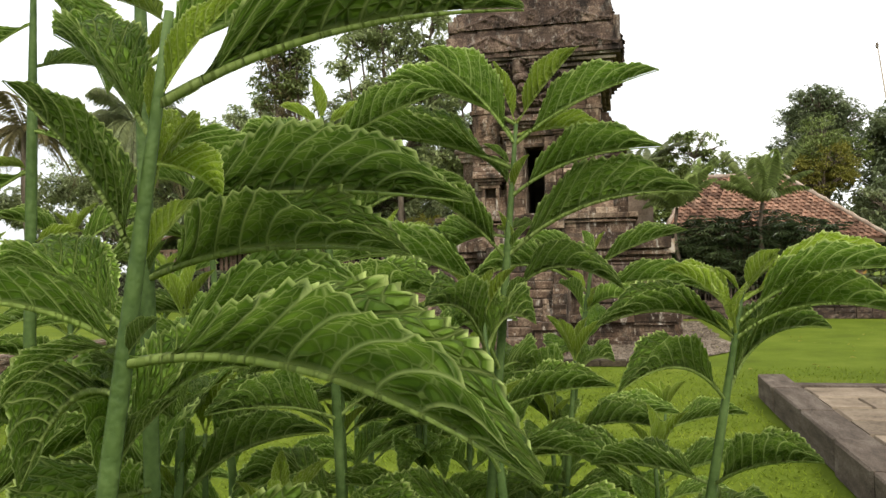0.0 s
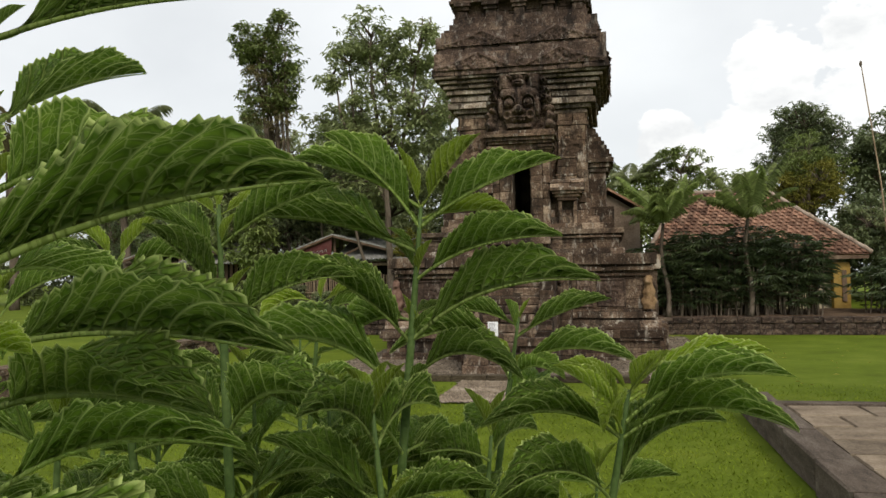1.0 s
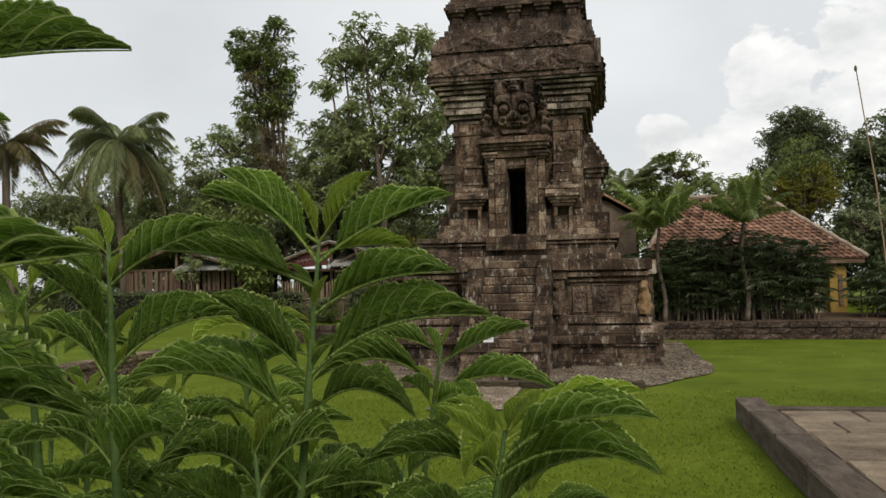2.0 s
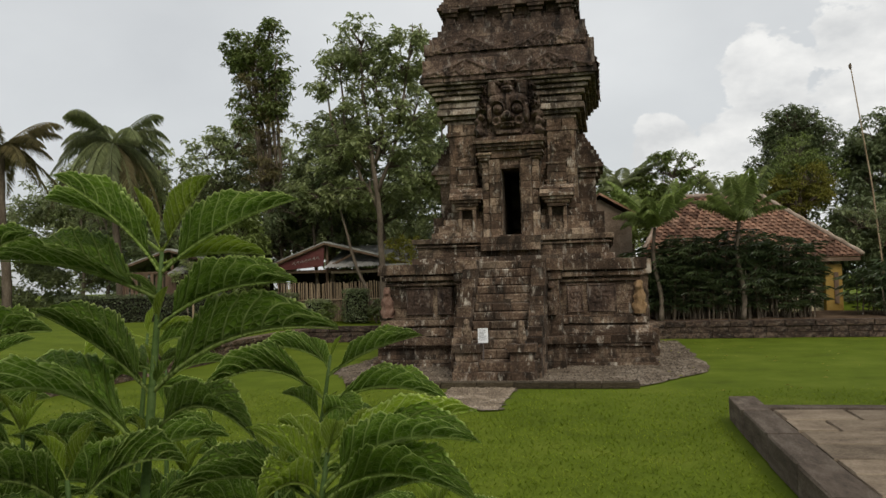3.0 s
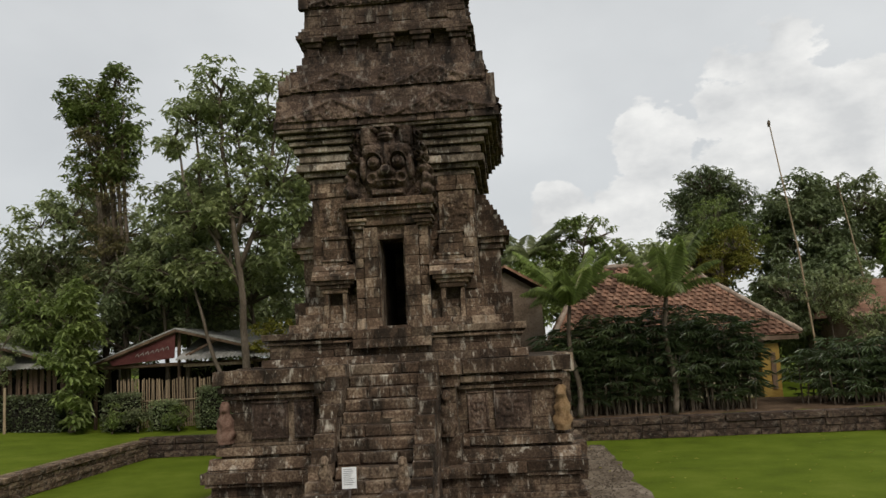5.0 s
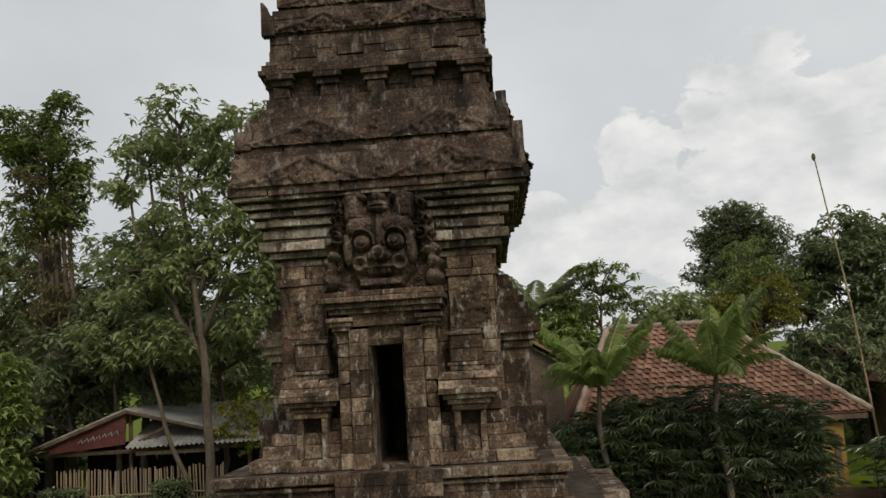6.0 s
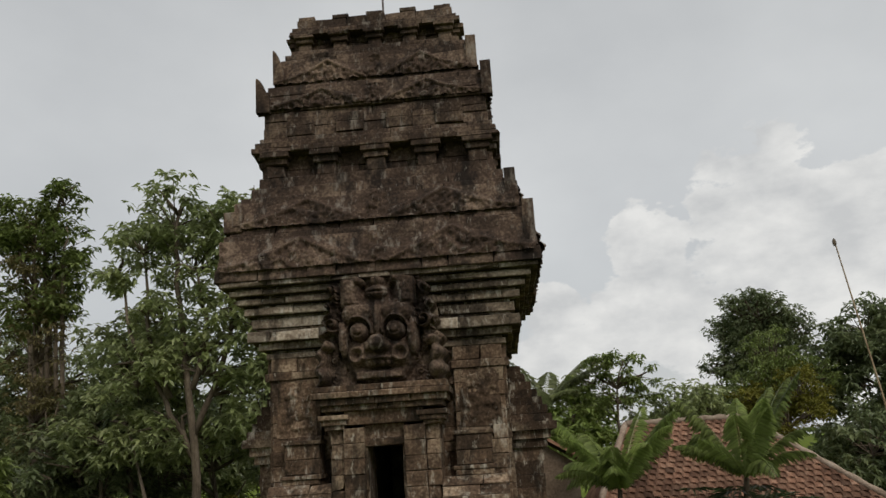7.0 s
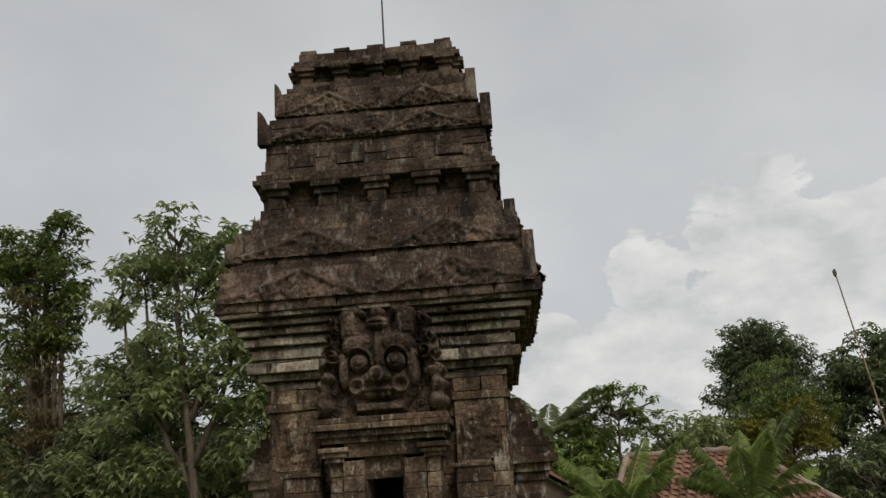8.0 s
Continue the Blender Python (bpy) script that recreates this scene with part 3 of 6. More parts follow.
def temple_front():
    """Porch, door frame, lintel and the two small shrines beside the stair head."""
    for s in (-1, 1):
        for u0, u1, f in ((0.28, 0.58, 2.30), (0.58, 0.78, 2.22)):
            a, b = sorted((s * u0, s * u1))
            panel(0, a, b, 3.38, 3.62, f + 0.07, 0.65, 1)
            panel(0, a, b, 3.62, 5.52, f, 0.6, 9, 0.25, 0.4)
        a, b = sorted((s * 0.56, s * 0.84))
        for i, w in enumerate((0.0, 0.04, 0.08)):
            panel(0, a - w, b + w, 5.50 + 0.07 * i, 5.57 + 0.07 * i, 2.30 + 0.05 * i, 0.6, 1)
        # inner door post, set back
        a, b = sorted((s * 0.245, s * 0.30))
        panel(0, a, b, 3.42, 5.28, 2.22, 0.5, 3)
    panel(0, -0.34, 0.34, 5.25, 5.36, 2.26, 0.6, 1, 0.6, 0.8)
    panel(0, -0.30, 0.30, 5.36, 5.56, 2.18, 0.6, 1, 0.6, 0.8)
    panel(0, -0.56, 0.56, 5.56, 5.76, 2.31, 0.6, 1, 0.4, 0.7)
    for z, w, f in ((5.76, 0.86, 2.40), (5.84, 0.92, 2.48), (5.93, 0.98, 2.56), (6.02, 0.94, 2.50)):
        panel(0, -w, w, z, z + 0.088, f, 0.9, 1, 0.4, 0.9)
    panel(0, -0.62, 0.62, 6.10, 7.60, 2.16, 0.6, 8)
    panel(0, -0.30, 0.30, 3.30, 3.44, 2.45, 0.5, 1, 0.5, 0.7)
    panel(0, -0.8, 0.8, 3.0, 3.38, 2.78, 0.4, 2)
    for x in (-1.24, 1.24):
        for z0, z1, w, f, n in ((3.38, 3.46, 0.36, 2.30, 1), (4.18, 4.28, 0.27, 2.22, 1), (4.28, 4.36, 0.33, 2.28, 1), (4.36, 4.44, 0.40, 2.34, 1), (4.44, 4.52, 0.46, 2.40, 1),
                                 (4.78, 4.86, 0.27, 2.12, 1), (4.86, 4.92, 0.30, 2.16, 1), (4.92, 5.34, 0.26, 2.05, 2), (5.34, 5.40, 0.29, 2.08, 1)):
            panel(0, x - w, x + w, z0, z1, f, 0.5, n, 0.35, 0.8)
        panel(0, x - 0.46, x + 0.46, 4.52, 4.78, 2.38, 0.5, 2, 0.35, 0.6, 0.22)
        for s in (-1, 1):
            a, b = sorted((x + s * 0.15, x + s * 0.25))
            panel(0, a, b, 3.46, 4.18, 2.20, 0.4, 3)
        box(CORE, x - 0.16, x + 0.16, -1.9, -1.7, 3.40, 4.2)
        zs = 3.78 if x > 0 else 3.46
        panel(0, x - 0.15, x + 0.15, 3.40, zs, 2.16, 0.3, 2 if x > 0 else 1)


temple_front()


def stairs():
    """The long flight of worn steps with its cheek walls and pedestals."""
    n, y0, y1 = 13, -6.32, -3.75
    for i in range(n):
        z = 2.70 * (i + 1) / n
        y = y0 + (y1 - y0) * i / (n - 1)
        panel(0, -0.68, 0.68, z - 0.21, z, -y, 0.5, 1, 0.3, 0.8, 0, 0.03)
    box(CORE, -0.66, 0.66, -4.6, -3.3, 0, 1.75)
    box(CORE, -0.66, 0.66, -5.4, -3.3, 0, 0.95)
    box(CORE, -0.66, 0.66, -6.1, -3.3, 0, 0.2)
    for s in (-1, 1):
        for i in range(12):
            z0, z1 = 2.72 * i / 12, 2.72 * (i + 1) / 12
            yf = 6.25 - (6.25 - 3.95) * max(0.0, (z0 - 0.55) / 2.17)
            a, b = sorted((s * 0.68, s * 1.02))
            panel(0, a, b, z0, z1, yf, 0.5, 1, 0.3, 0.5, 0.05)
            kk = 1 if s > 0 else 3
            lo, hi = (-yf + 0.02, -3.3) if s > 0 else (3.3, yf - 0.02)
            panel(kk, lo, hi, z0, z1, 1.02, 0.3, 1, 0.3, 0.6)
        # pedestal at the foot of each cheek
        for u0, u1, z0, z1, f, m in ((0.30, 0.92, -0.05, 0.20, 6.72, 1), (0.34, 0.90, 0.20, 0.42, 6.64, 1), (0.36, 0.86, 0.42, 0.62, 6.58, 1), (0.30, 0.92, 0.62, 0.80, 6.66, 1)):
            a, b = sorted((s * u0, s * u1))
            panel(0, a, b, z0, z1, f, 0.5, m, 0.4, 0.7)
            kk = 1 if s > 0 else 3
            lo, hi = (-f + 0.02, -5.9) if s > 0 else (5.9, f - 0.02)
            panel(kk, lo, hi, z0, z1, u1, 0.3, 1)
    panel(0, -0.36, 0.36, -0.05, 0.20, 6.70, 0.6, 1)
    panel(0, -0.36, 0.36, 0.20, 0.40, 6.50, 0.4, 1)
    # stepped blocks in the angle between stair and base
    for s in (-1, 1):
        for u1, z0, z1, f in ((1.45, -0.05, 0.45, 4.35), (1.4, 0.45, 0.62, 4.25), (1.5, 0.62, 0.8, 4.4), (1.36, 0.8, 1.3, 3.95), (1.3, 1.3, 2.2, 3.78), (1.36, 2.2, 2.42, 3.85), (1.42, 2.42, 2.72, 3.92)):
            a, b = sorted((s * 0.9, s * u1))
            panel(0, a, b, z0, z1, f, 0.5, 1 if z1 - z0 < 0.4 else 3 if z1 - z0 > 0.6 else 2, 0.25, 0.5)
            kk = 1 if s > 0 else 3
            lo, hi = (-f + 0.02, -3.2) if s > 0 else (3.2, f - 0.02)
            panel(kk, lo, hi, z0, z1, u1, 0.25, 1 if z1 - z0 < 0.4 else 3 if z1 - z0 > 0.6 else 2)


stairs()


def carvings():
    """Raised ribs and leaf work on the roof bands, and medallions in the base frieze."""
    for a, s, z0, z1 in ((2.42, 0.14, 7.86, 8.40), (2.24, 0.16, 8.56, 9.05), (1.827, 0.10, 10.651, 11.037), (1.659, 0.08, 11.165, 11.614)):
        for k in (0, 1):
            vf = ([], [])
            (nx, ny), (ux, uy) = NORMALS[k], ALONG[k]
            h = z1 - z0

            def face(u, z, d):
                f = a - s * (z - z0) / h * 0.9 + d
                return (ux * u + nx * f, uy * u + ny * f, z)

            line = [(0.10, 0.05), (0.30, 0.5), (0.47, 0.95), (0.62, 0.55), (0.80, 0.25), (0.97, 0.1)]

            def rib(u, q):
                best = 9.0
                for (p, r), (p2, r2) in zip(line, line[1:]):
                    ax, ay, bx, by = p * a, r * h, p2 * a, r2 * h
                    t = max(0.0, min(1.0, ((u * a - ax) * (bx - ax) + (q * h - ay) * (by - ay)) / ((bx - ax) ** 2 + (by - ay) ** 2)))
                    best = min(best, math.hypot(u * a - ax - t * (bx - ax), q * h - ay - t * (by - ay)))
                return best

            nu, nv = 200, 20
            for j in range(nv + 1):
                for i in range(nu + 1):
                    u, q = -0.97 + 1.94 * i / nu, j / nv
                    inside = 1.0 - (abs(abs(u) - 0.47) * 1.75 + q * 0.92)
                    mid = max(0.0, 1 - abs(u) / 0.095) * (1 - 0.3 * q)
                    tip = max(0.0, 1 - abs(u) / 0.22) * max(0.0, 0.35 - q)
                    m = max(0.0, min(1.0, inside * 6), mid * 2.0, tip * 4, min(1.0, (abs(u) - 0.90) * 20) if abs(u) > 0.9 else 0.0)
                    n = noise.noise((u * a * 10 + 5 * k, z0 * 3 + q * h * 10, a)) + 0.8 * noise.noise((u * a * 21, q * h * 21 + z0, a + 4))
                    d = min(1.0, m) * (0.035 + 0.065 * n)
                    away = rib(abs(u), q)
                    if away < 0.042:
                        d = max(d, 0.075 * min(1.0, (0.042 - away) / 0.02))
                    vf[0].append(face(a * u, z0 + h * (0.04 + 0.92 * q), 0.004 + d))
            for j in range(nv):
                for i in range(nu):
                    p = j * (nu + 1) + i
                    vf[1].append((p, p + 1, p + nu + 2, p + nu + 1))
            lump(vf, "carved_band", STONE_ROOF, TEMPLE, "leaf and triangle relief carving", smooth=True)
    for x, zc in ((-2.4, 1.72), (2.35, 1.72), (-1.72, 1.72), (1.68, 1.72)):
        vf = ([], [])
        wide = abs(x) > 2
        w = 0.36 if wide else 0.2
        for u0, u1, q0, q1 in ((-w, w, -0.38, -0.33), (-w, w, 0.30, 0.35), (-w, -w + 0.05, -0.33, 0.30), (w - 0.05, w, -0.33, 0.30)):
            block(vf, 0, x + u0, x + u1, zc + q0, zc + q1, 3.262, 0.1, 0.012)
        nu, nv = 36, 34
        n0 = len(vf[0])
        for j in range(nv + 1):
            for i in range(nu + 1):
                u, q = -w + 2 * w * i / nu, -0.36 + 0.70 * j / nv
                r = math.hypot(u / (w * 0.8), q / 0.30)
                t = math.atan2(q, u)
                m = max(0.0, 1 - r) ** 0.4 if r < 1 else 0.0
                n = math.sin(5 * t + 9 * r + x) * 0.5 + noise.noise((u * 14 + x, q * 14, 2.0))
                vf[0].append((x + u, -3.235 - m * (0.03 + 0.035 * n), zc + q))
        for j in range(nv):
            for i in range(nu):
                p = n0 + j * (nu + 1) + i
                vf[1].append((p, p + 1, p + nu + 2, p + nu + 1))
        lump(vf, "medallion", STONE_ROOF, TEMPLE, "worn carved relief panel", smooth=True)


    for x in (-1.37, 1.37):
        vf = ([], [])
        nu, nv = 24, 46
        for j in range(nv + 1):
            for i in range(nu + 1):
                u, q = i / nu, j / nv
                m = min(1.0, u * 8, (1 - u) * 8, q * 6, (1 - q) * 6)
                n = noise.noise((u * 5 + x, q * 9, 1.0)) + 0.7 * noise.noise((u * 11, q * 19 + x, 5.0))
                vf[0].append((x - 0.30 + 0.60 * u, -1.795 - max(0.0, m) * (0.02 + 0.04 * n), 5.45 + 0.85 * q))
        vf[1].extend([(j * (nu + 1) + i, j * (nu + 1) + i + 1, (j + 1) * (nu + 1) + i + 1, (j + 1) * (nu + 1) + i) for j in range(nv) for i in range(nu)])
        lump(vf, "pilaster_relief", STONE, TEMPLE, "worn scroll carving on a pilaster", smooth=True)


carvings()


def kala_head():
    """The bulging monster head over the door, as one weathered relief."""
    nu, nv = 150, 140
    w, z0, z1 = 0.98, 6.08, 7.74
    g = lambda u, v, cu, cv, su, sv: math.exp(-((u - cu) / su) ** 2 - ((v - cv) / sv) ** 2)

    curl_rng = random.Random(12)
    curls = [(curl_rng.choice((-1, 1)) * curl_rng.uniform(0.52, 0.93), curl_rng.uniform(6.12, 7.66), curl_rng.uniform(0.05, 0.105), curl_rng.uniform(0.08, 0.2)) for _ in range(150)]

    def dome(u, v, cu, cv, ru, rv, h):
        r = ((u - cu) / ru) ** 2 + ((v - cv) / rv) ** 2
        return h * (1 - r) ** 0.5 if r < 1 else 0.0

    def lift(base, u, v, cu, cv, ru, rv, h):
        top = dome(u, v, cu, cv, ru, rv, h)
        return base + top if top > 0 else 0.0

    def height(u, v):
        au = abs(u)
        rim = 0.95 - 0.22 * max(0.0, v - 6.45) + 0.05 * math.sin(v * 26 + (2 if u > 0 else 0))
        h = dome(u, v, 0, 6.78, 0.60, 0.74, 0.20)
        # heavy lids over ringed round eyes
        h = max(h, lift(0.10, au, v, 0.285, 7.12, 0.25, 0.19, 0.20))
        d = math.hypot(au - 0.26, v - 6.85)
        eye = lift(0.18, au, v, 0.26, 6.85, 0.135, 0.135, 0.17) - 0.03 * math.exp(-((d - 0.07) / 0.012) ** 2)
        if d < 0.145:
            h = max(h, eye)
        h -= 0.06 * math.exp(-((d - 0.152) / 0.012) ** 2)
        if v > 6.80:
            h += 0.09 * math.exp(-((d - 0.182) / 0.02) ** 2)
        # nose, nostril wings and cheek flanges
        h = max(h, lift(0.24, u, v, 0, 6.66, 0.125, 0.13, 0.17), lift(0.20, au, v, 0.12, 6.63, 0.07, 0.075, 0.10), lift(0.14, u, v, 0, 7.0, 0.06, 0.30, 0.15))
        h = max(h, lift(0.10, au, v, 0.50, 6.76, 0.09, 0.27, 0.15))
        # curled corners of the mouth, teeth and a broad jaw
        m = math.hypot(au - 0.31, v - 6.52)
        h += 0.07 * math.exp(-((m - 0.10) / 0.035) ** 2) - 0.04 * math.exp(-(m / 0.03) ** 2)
        h += 0.12 * g(u, v, 0, 6.455, 0.19, 0.028) - 0.12 * g(u, v, 0, 6.33, 0.24, 0.025)
        if au < 0.20 and 6.335 < v < 6.42:
            h += 0.07 * (0.25 + 0.75 * abs(math.sin(u * 34)))
        h = max(h, (0.20 + 0.05 * noise.noise((u * 6, v * 9, 2))) * min(1.0, max(0.0, (0.37 - au) / 0.05)) * min(1.0, max(0.0, (0.075 - abs(v - 6.225)) / 0.03)))
        # two horns curling inwards with a small mask between them
        if 7.22 < v < 7.66:
            h = max(h, lift(0.05, au, 0, 0.40, 0, 0.15, 1, 0.19) * min(1.0, (7.66 - v) / 0.05))
        h = max(h, lift(0.08, au, v, 0.27, 7.60, 0.08, 0.07, 0.17) if math.hypot(au - 0.27, v - 7.60) < 0.08 else h)
        h = max(h, dome(u, v, 0, 7.42, 0.20, 0.13, 0.24) - 0.06 * g(u, v, 0, 7.42, 0.14, 0.012), dome(u, v, 0, 7.60, 0.12, 0.13, 0.20) + 0.03 * math.sin(u * 60) * g(u, v, 0, 7.6, 0.1, 0.1))
        # curling locks and crouching beasts beside the cheeks
        if 0.50 < au < rim:
            locks = 0.03
            for cu, cv, cr, ch in curls:
                if abs(u - cu) < cr and abs(v - cv) < cr:
                    locks = max(locks, ch * lift(0.35, u, v, cu, cv, cr, cr, ch) - 0.03 * (1 + math.cos(math.hypot(u - cu, v - cv) * 120)))
            for cu, cv in ((0.80, 7.22), (0.72, 7.48), (0.84, 6.95), (0.66, 6.98)):
                q = math.hypot(au - cu, v - cv)
                if q < 0.12:
                    t = math.atan2(v - cv, au - cu)
                    locks = 0.15 + 0.08 * math.cos(t + q * 75) + 0.08 * (1 - q / 0.12)
            locks = max(locks, lift(0.08, au, v, 0.82, 6.26, 0.13, 0.14, 0.22), lift(0.08, au, v, 0.84, 6.50, 0.11, 0.20, 0.18), lift(0.10, au, v, 0.76, 6.68, 0.10, 0.08, 0.20))
            h = max(h, locks)
        f = ((u / 0.60) ** 2 + ((v - 6.78) / 0.74) ** 2) ** 0.5
        h -= 0.06 * math.exp(-((f - 1.0) / 0.04) ** 2) * (1 if 6.45 < v < 7.2 else 0) + 0.05 * g(au, v, 0.36, 7.24, 0.22, 0.02) + 0.06 * math.exp(-((au - 0.215) / 0.018) ** 2) * (1 if v > 7.26 else 0) + 0.05 * math.exp(-((au - 0.565) / 0.02) ** 2) * (1 if v > 7.1 else 0)
        h += 0.015 * noise.noise((u * 9, v * 9, 3)) + 0.012 * noise.noise((u * 26, v * 26, 7))
        edge = min(1.0, ((rim - au) / 0.12) ** 0.5 if au < rim else 0, (v - 6.08) / 0.05, (7.72 - v) / 0.10)
        return 1.35 * h * edge if edge > 0 else -0.5

    verts = []
    for j in range(nv + 1):
        v = z0 + (z1 - z0) * j / nv
        for i in range(nu + 1):
            u = -w + 2 * w * i / nu
            verts.append((u, -2.24 - height(u, v), v))
    faces = [(j * (nu + 1) + i, j * (nu + 1) + i + 1, (j + 1) * (nu + 1) + i + 1, (j + 1) * (nu + 1) + i) for j in range(nv) for i in range(nu)]
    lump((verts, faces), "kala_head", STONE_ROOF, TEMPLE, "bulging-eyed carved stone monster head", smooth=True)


kala_head()


def antefix(k, u, a, z0, z1, w=0.17):
    vf = ([], [])
    (nx, ny), (ux, uy) = NORMALS[k], ALONG[k]
    prof = [(0, 1.0), (0.45, 0.95), (0.6, 0.75), (0.78, 0.5), (0.92, 0.36), (1.0, 0.12)]
    sg = 1 if u > 0 else -1
    for q, f in prof:
        z = z0 + (z1 - z0) * q
        o = u
        i = u - sg * w * f
        for uu in (o, i):
            for d in (0.03, -0.14):
                vf[0].append((ux * uu + nx * (a + d), uy * uu + ny * (a + d), z))
    for i in range(len(prof) - 1):
        b = 4 * i
        for p, q in ((0, 1), (1, 3), (3, 2), (2, 0)):
            vf[1].append((b + p, b + q, b + 4 + q, b + 4 + p))
    e = 4 * (len(prof) - 1)
    vf[1].append((e, e + 1, e + 3, e + 2))
    lump(vf, "antefix", STONE_ROOF, TEMPLE, "horned corner ornament of grey stone")


antefix(0, -1.680, 1.680, 11.186, 11.796)
antefix(0, -1.911, 1.890, 10.609, 11.208, 0.22)
for k, u in ((1, 1), (1, -1)):
    antefix(k, u * 1.680, 1.680, 11.186, 11.764)
    antefix(k, u * 1.890, 1.890, 10.609, 11.186)
    antefix(k, u * 2.16, 2.12, 8.72, 9.24, 0.13)
    antefix(k, u * 2.38, 2.34, 8.02, 8.66, 0.13)
vf = ([], [])
block(vf, 0, -2.32, -2.02, 8.52, 8.86, 2.30, 0.3)
lump(vf, "corner_block", STONE_ROOF, TEMPLE)


def crouching_figures():
    """Worn guardian lumps: one plain mesh each."""
    for x, y, z, s, mat, label in ((-0.62, -6.38, 0.80, 1.0, STONE, "worn stone guardian figure on a stair pedestal"), (0.60, -6.38, 0.80, 0.9, STONE, "broken stone guardian figure on a stair pedestal"),
                                   (3.26, -3.30, 1.29, 1.5, STONE_OCHRE, "ochre carved crouching figure on the base corner"), (-3.28, -3.30, 1.29, 1.45, STONE_PINK, "reddish carved crouching figure on the base corner"),
                                   (1.12, -3.92, 1.32, 1.5, STONE, "carved crouching lion beside the stair"), (-1.12, -3.92, 1.32, 1.5, STONE, "carved crouching lion beside the stair")):
        vf = ([], [])
        seg, rings = 24, 26
        prof = [(0.0, 0.13), (0.12, 0.14), (0.26, 0.125), (0.42, 0.11), (0.55, 0.12), (0.64, 0.10), (0.70, 0.085), (0.76, 0.09), (0.86, 0.095), (0.94, 0.075), (1.0, 0.03)]
        for j in range(rings + 1):
            q = j / rings
            r0 = next(ra + (rb - ra) * (q - qa) / (qb - qa) for (qa, ra), (qb, rb) in zip(prof, prof[1:]) if qa <= q <= qb)
            for i in range(seg):
                t = 2 * math.pi * i / seg
                knee = 0.06 * math.exp(-((q - 0.22) / 0.10) ** 2) * max(0.0, math.cos(2 * (t + math.pi / 4 + math.pi / 4)) * -1)
                arm = 0.035 * math.exp(-((q - 0.48) / 0.13) ** 2) * abs(math.cos(t)) ** 3
                muz = 0.05 * math.exp(-((q - 0.80) / 0.05) ** 2) * max(0.0, -math.sin(t)) ** 3
                r = r0 + knee + arm + muz + 0.045 * noise.noise((2 * math.cos(t) + x, 2 * math.sin(t), q * 6 + y)) + 0.022 * noise.noise((8 * math.cos(t), 8 * math.sin(t), q * 20 + x))
                vf[0].append((x + s * r * 0.72 * math.cos(t), y + s * r * 0.85 * math.sin(t), z + s * 0.56 * q))
        for j in range(rings):
            for i in range(seg):
                e = (i + 1) % seg
                vf[1].append((j * seg + i, j * seg + e, (j + 1) * seg + e, (j + 1) * seg + i))
        vf[1].append(tuple(rings * seg + i for i in range(seg)))
        lump(vf, "guardian_statue", mat, TEMPLE, label, smooth=True)


crouching_figures()

vf = ([], [])
tube(vf, [(0, 0, 12.4), (0, 0, 14.4)], [0.022, 0.016], 8)
lump(vf, "lightning_rod", STEEL, TEMPLE, "thin steel lightning rod")
vf = ([], [])
box(vf, -0.28, 0.28, -1.2, 1.0, 3.30, 3.36)
lump(vf, "cella_floor", STONE_DARK, TEMPLE)
tagged(lump(CORE, "core", STONE_DARK, TEMPLE), kind="stuff")

sign = thing("notice_board", (-0.30, -6.10, 0.40), "small white notice sheet standing on the temple stair", "notice")
vf = ([], [])
box(vf, -0.115, 0.115, -0.012, 0.012, 0.40, 0.73)
board = lump(vf, "sheet", PAPER, sign)
vf = ([], [])
for i in range(9):
    z = 0.69 - 0.029 * i
    box(vf, -0.09, RNG.uniform(0.03, 0.09), -0.016, -0.0125, z, z + 0.01)
lump(vf, "print", INK, board, "unreadable grey print lines")
vf = ([], [])
box(vf, -0.02, 0.02, 0.0, 0.02, 0.0, 0.5)
lump(vf, "leg", STEEL, sign)
sign.rotation_euler = (radians(-6), 0, radians(6))


def fallen_leaves():
    rng = random.Random(55)
    vf = ([], [])
    for _ in range(110):
        x, y = rng.uniform(3.5, 12.5), rng.uniform(-9.5, 4.5)
        a, r = rng.uniform(0, 6.28), rng.uniform(0.03, 0.07)
        d, w = Vector((math.cos(a), math.sin(a), 0)) * r, Vector((-math.sin(a), math.cos(a), 0)) * r * 0.4
        p = Vector((x, y, 0.06))
        add(vf, [tuple(p - d), tuple(p + w + Vector((0, 0, 0.015))), tuple(p + d), tuple(p - w + Vector((0, 0, 0.02)))], [(0, 1, 2), (0, 2, 3)])
    tagged(lump(vf, "fallen_leaves", LEAF_YELLOW), "scattered dry yellow leaves on the lawn", "leaf litter", kind="stuff")


fallen_leaves()
verts = [(x, y + 0.15 * math.sin(x * 3), land(x, y) + 0.05 + 0.03 * noise.noise((x, y, 0))) for y in (5.9, 6.6, 7.4, 8.2, 9.2) for x in [3.2 + 0.6 * i for i in range(21)]]
tagged(lump((verts, [(j * 21 + i, j * 21 + i + 1, (j + 1) * 21 + i + 1, (j + 1) * 21 + i) for j in range(4) for i in range(20)]), "soil_bed", EARTH), "bare brown soil bed under the palms", "soil bed", kind="structure")


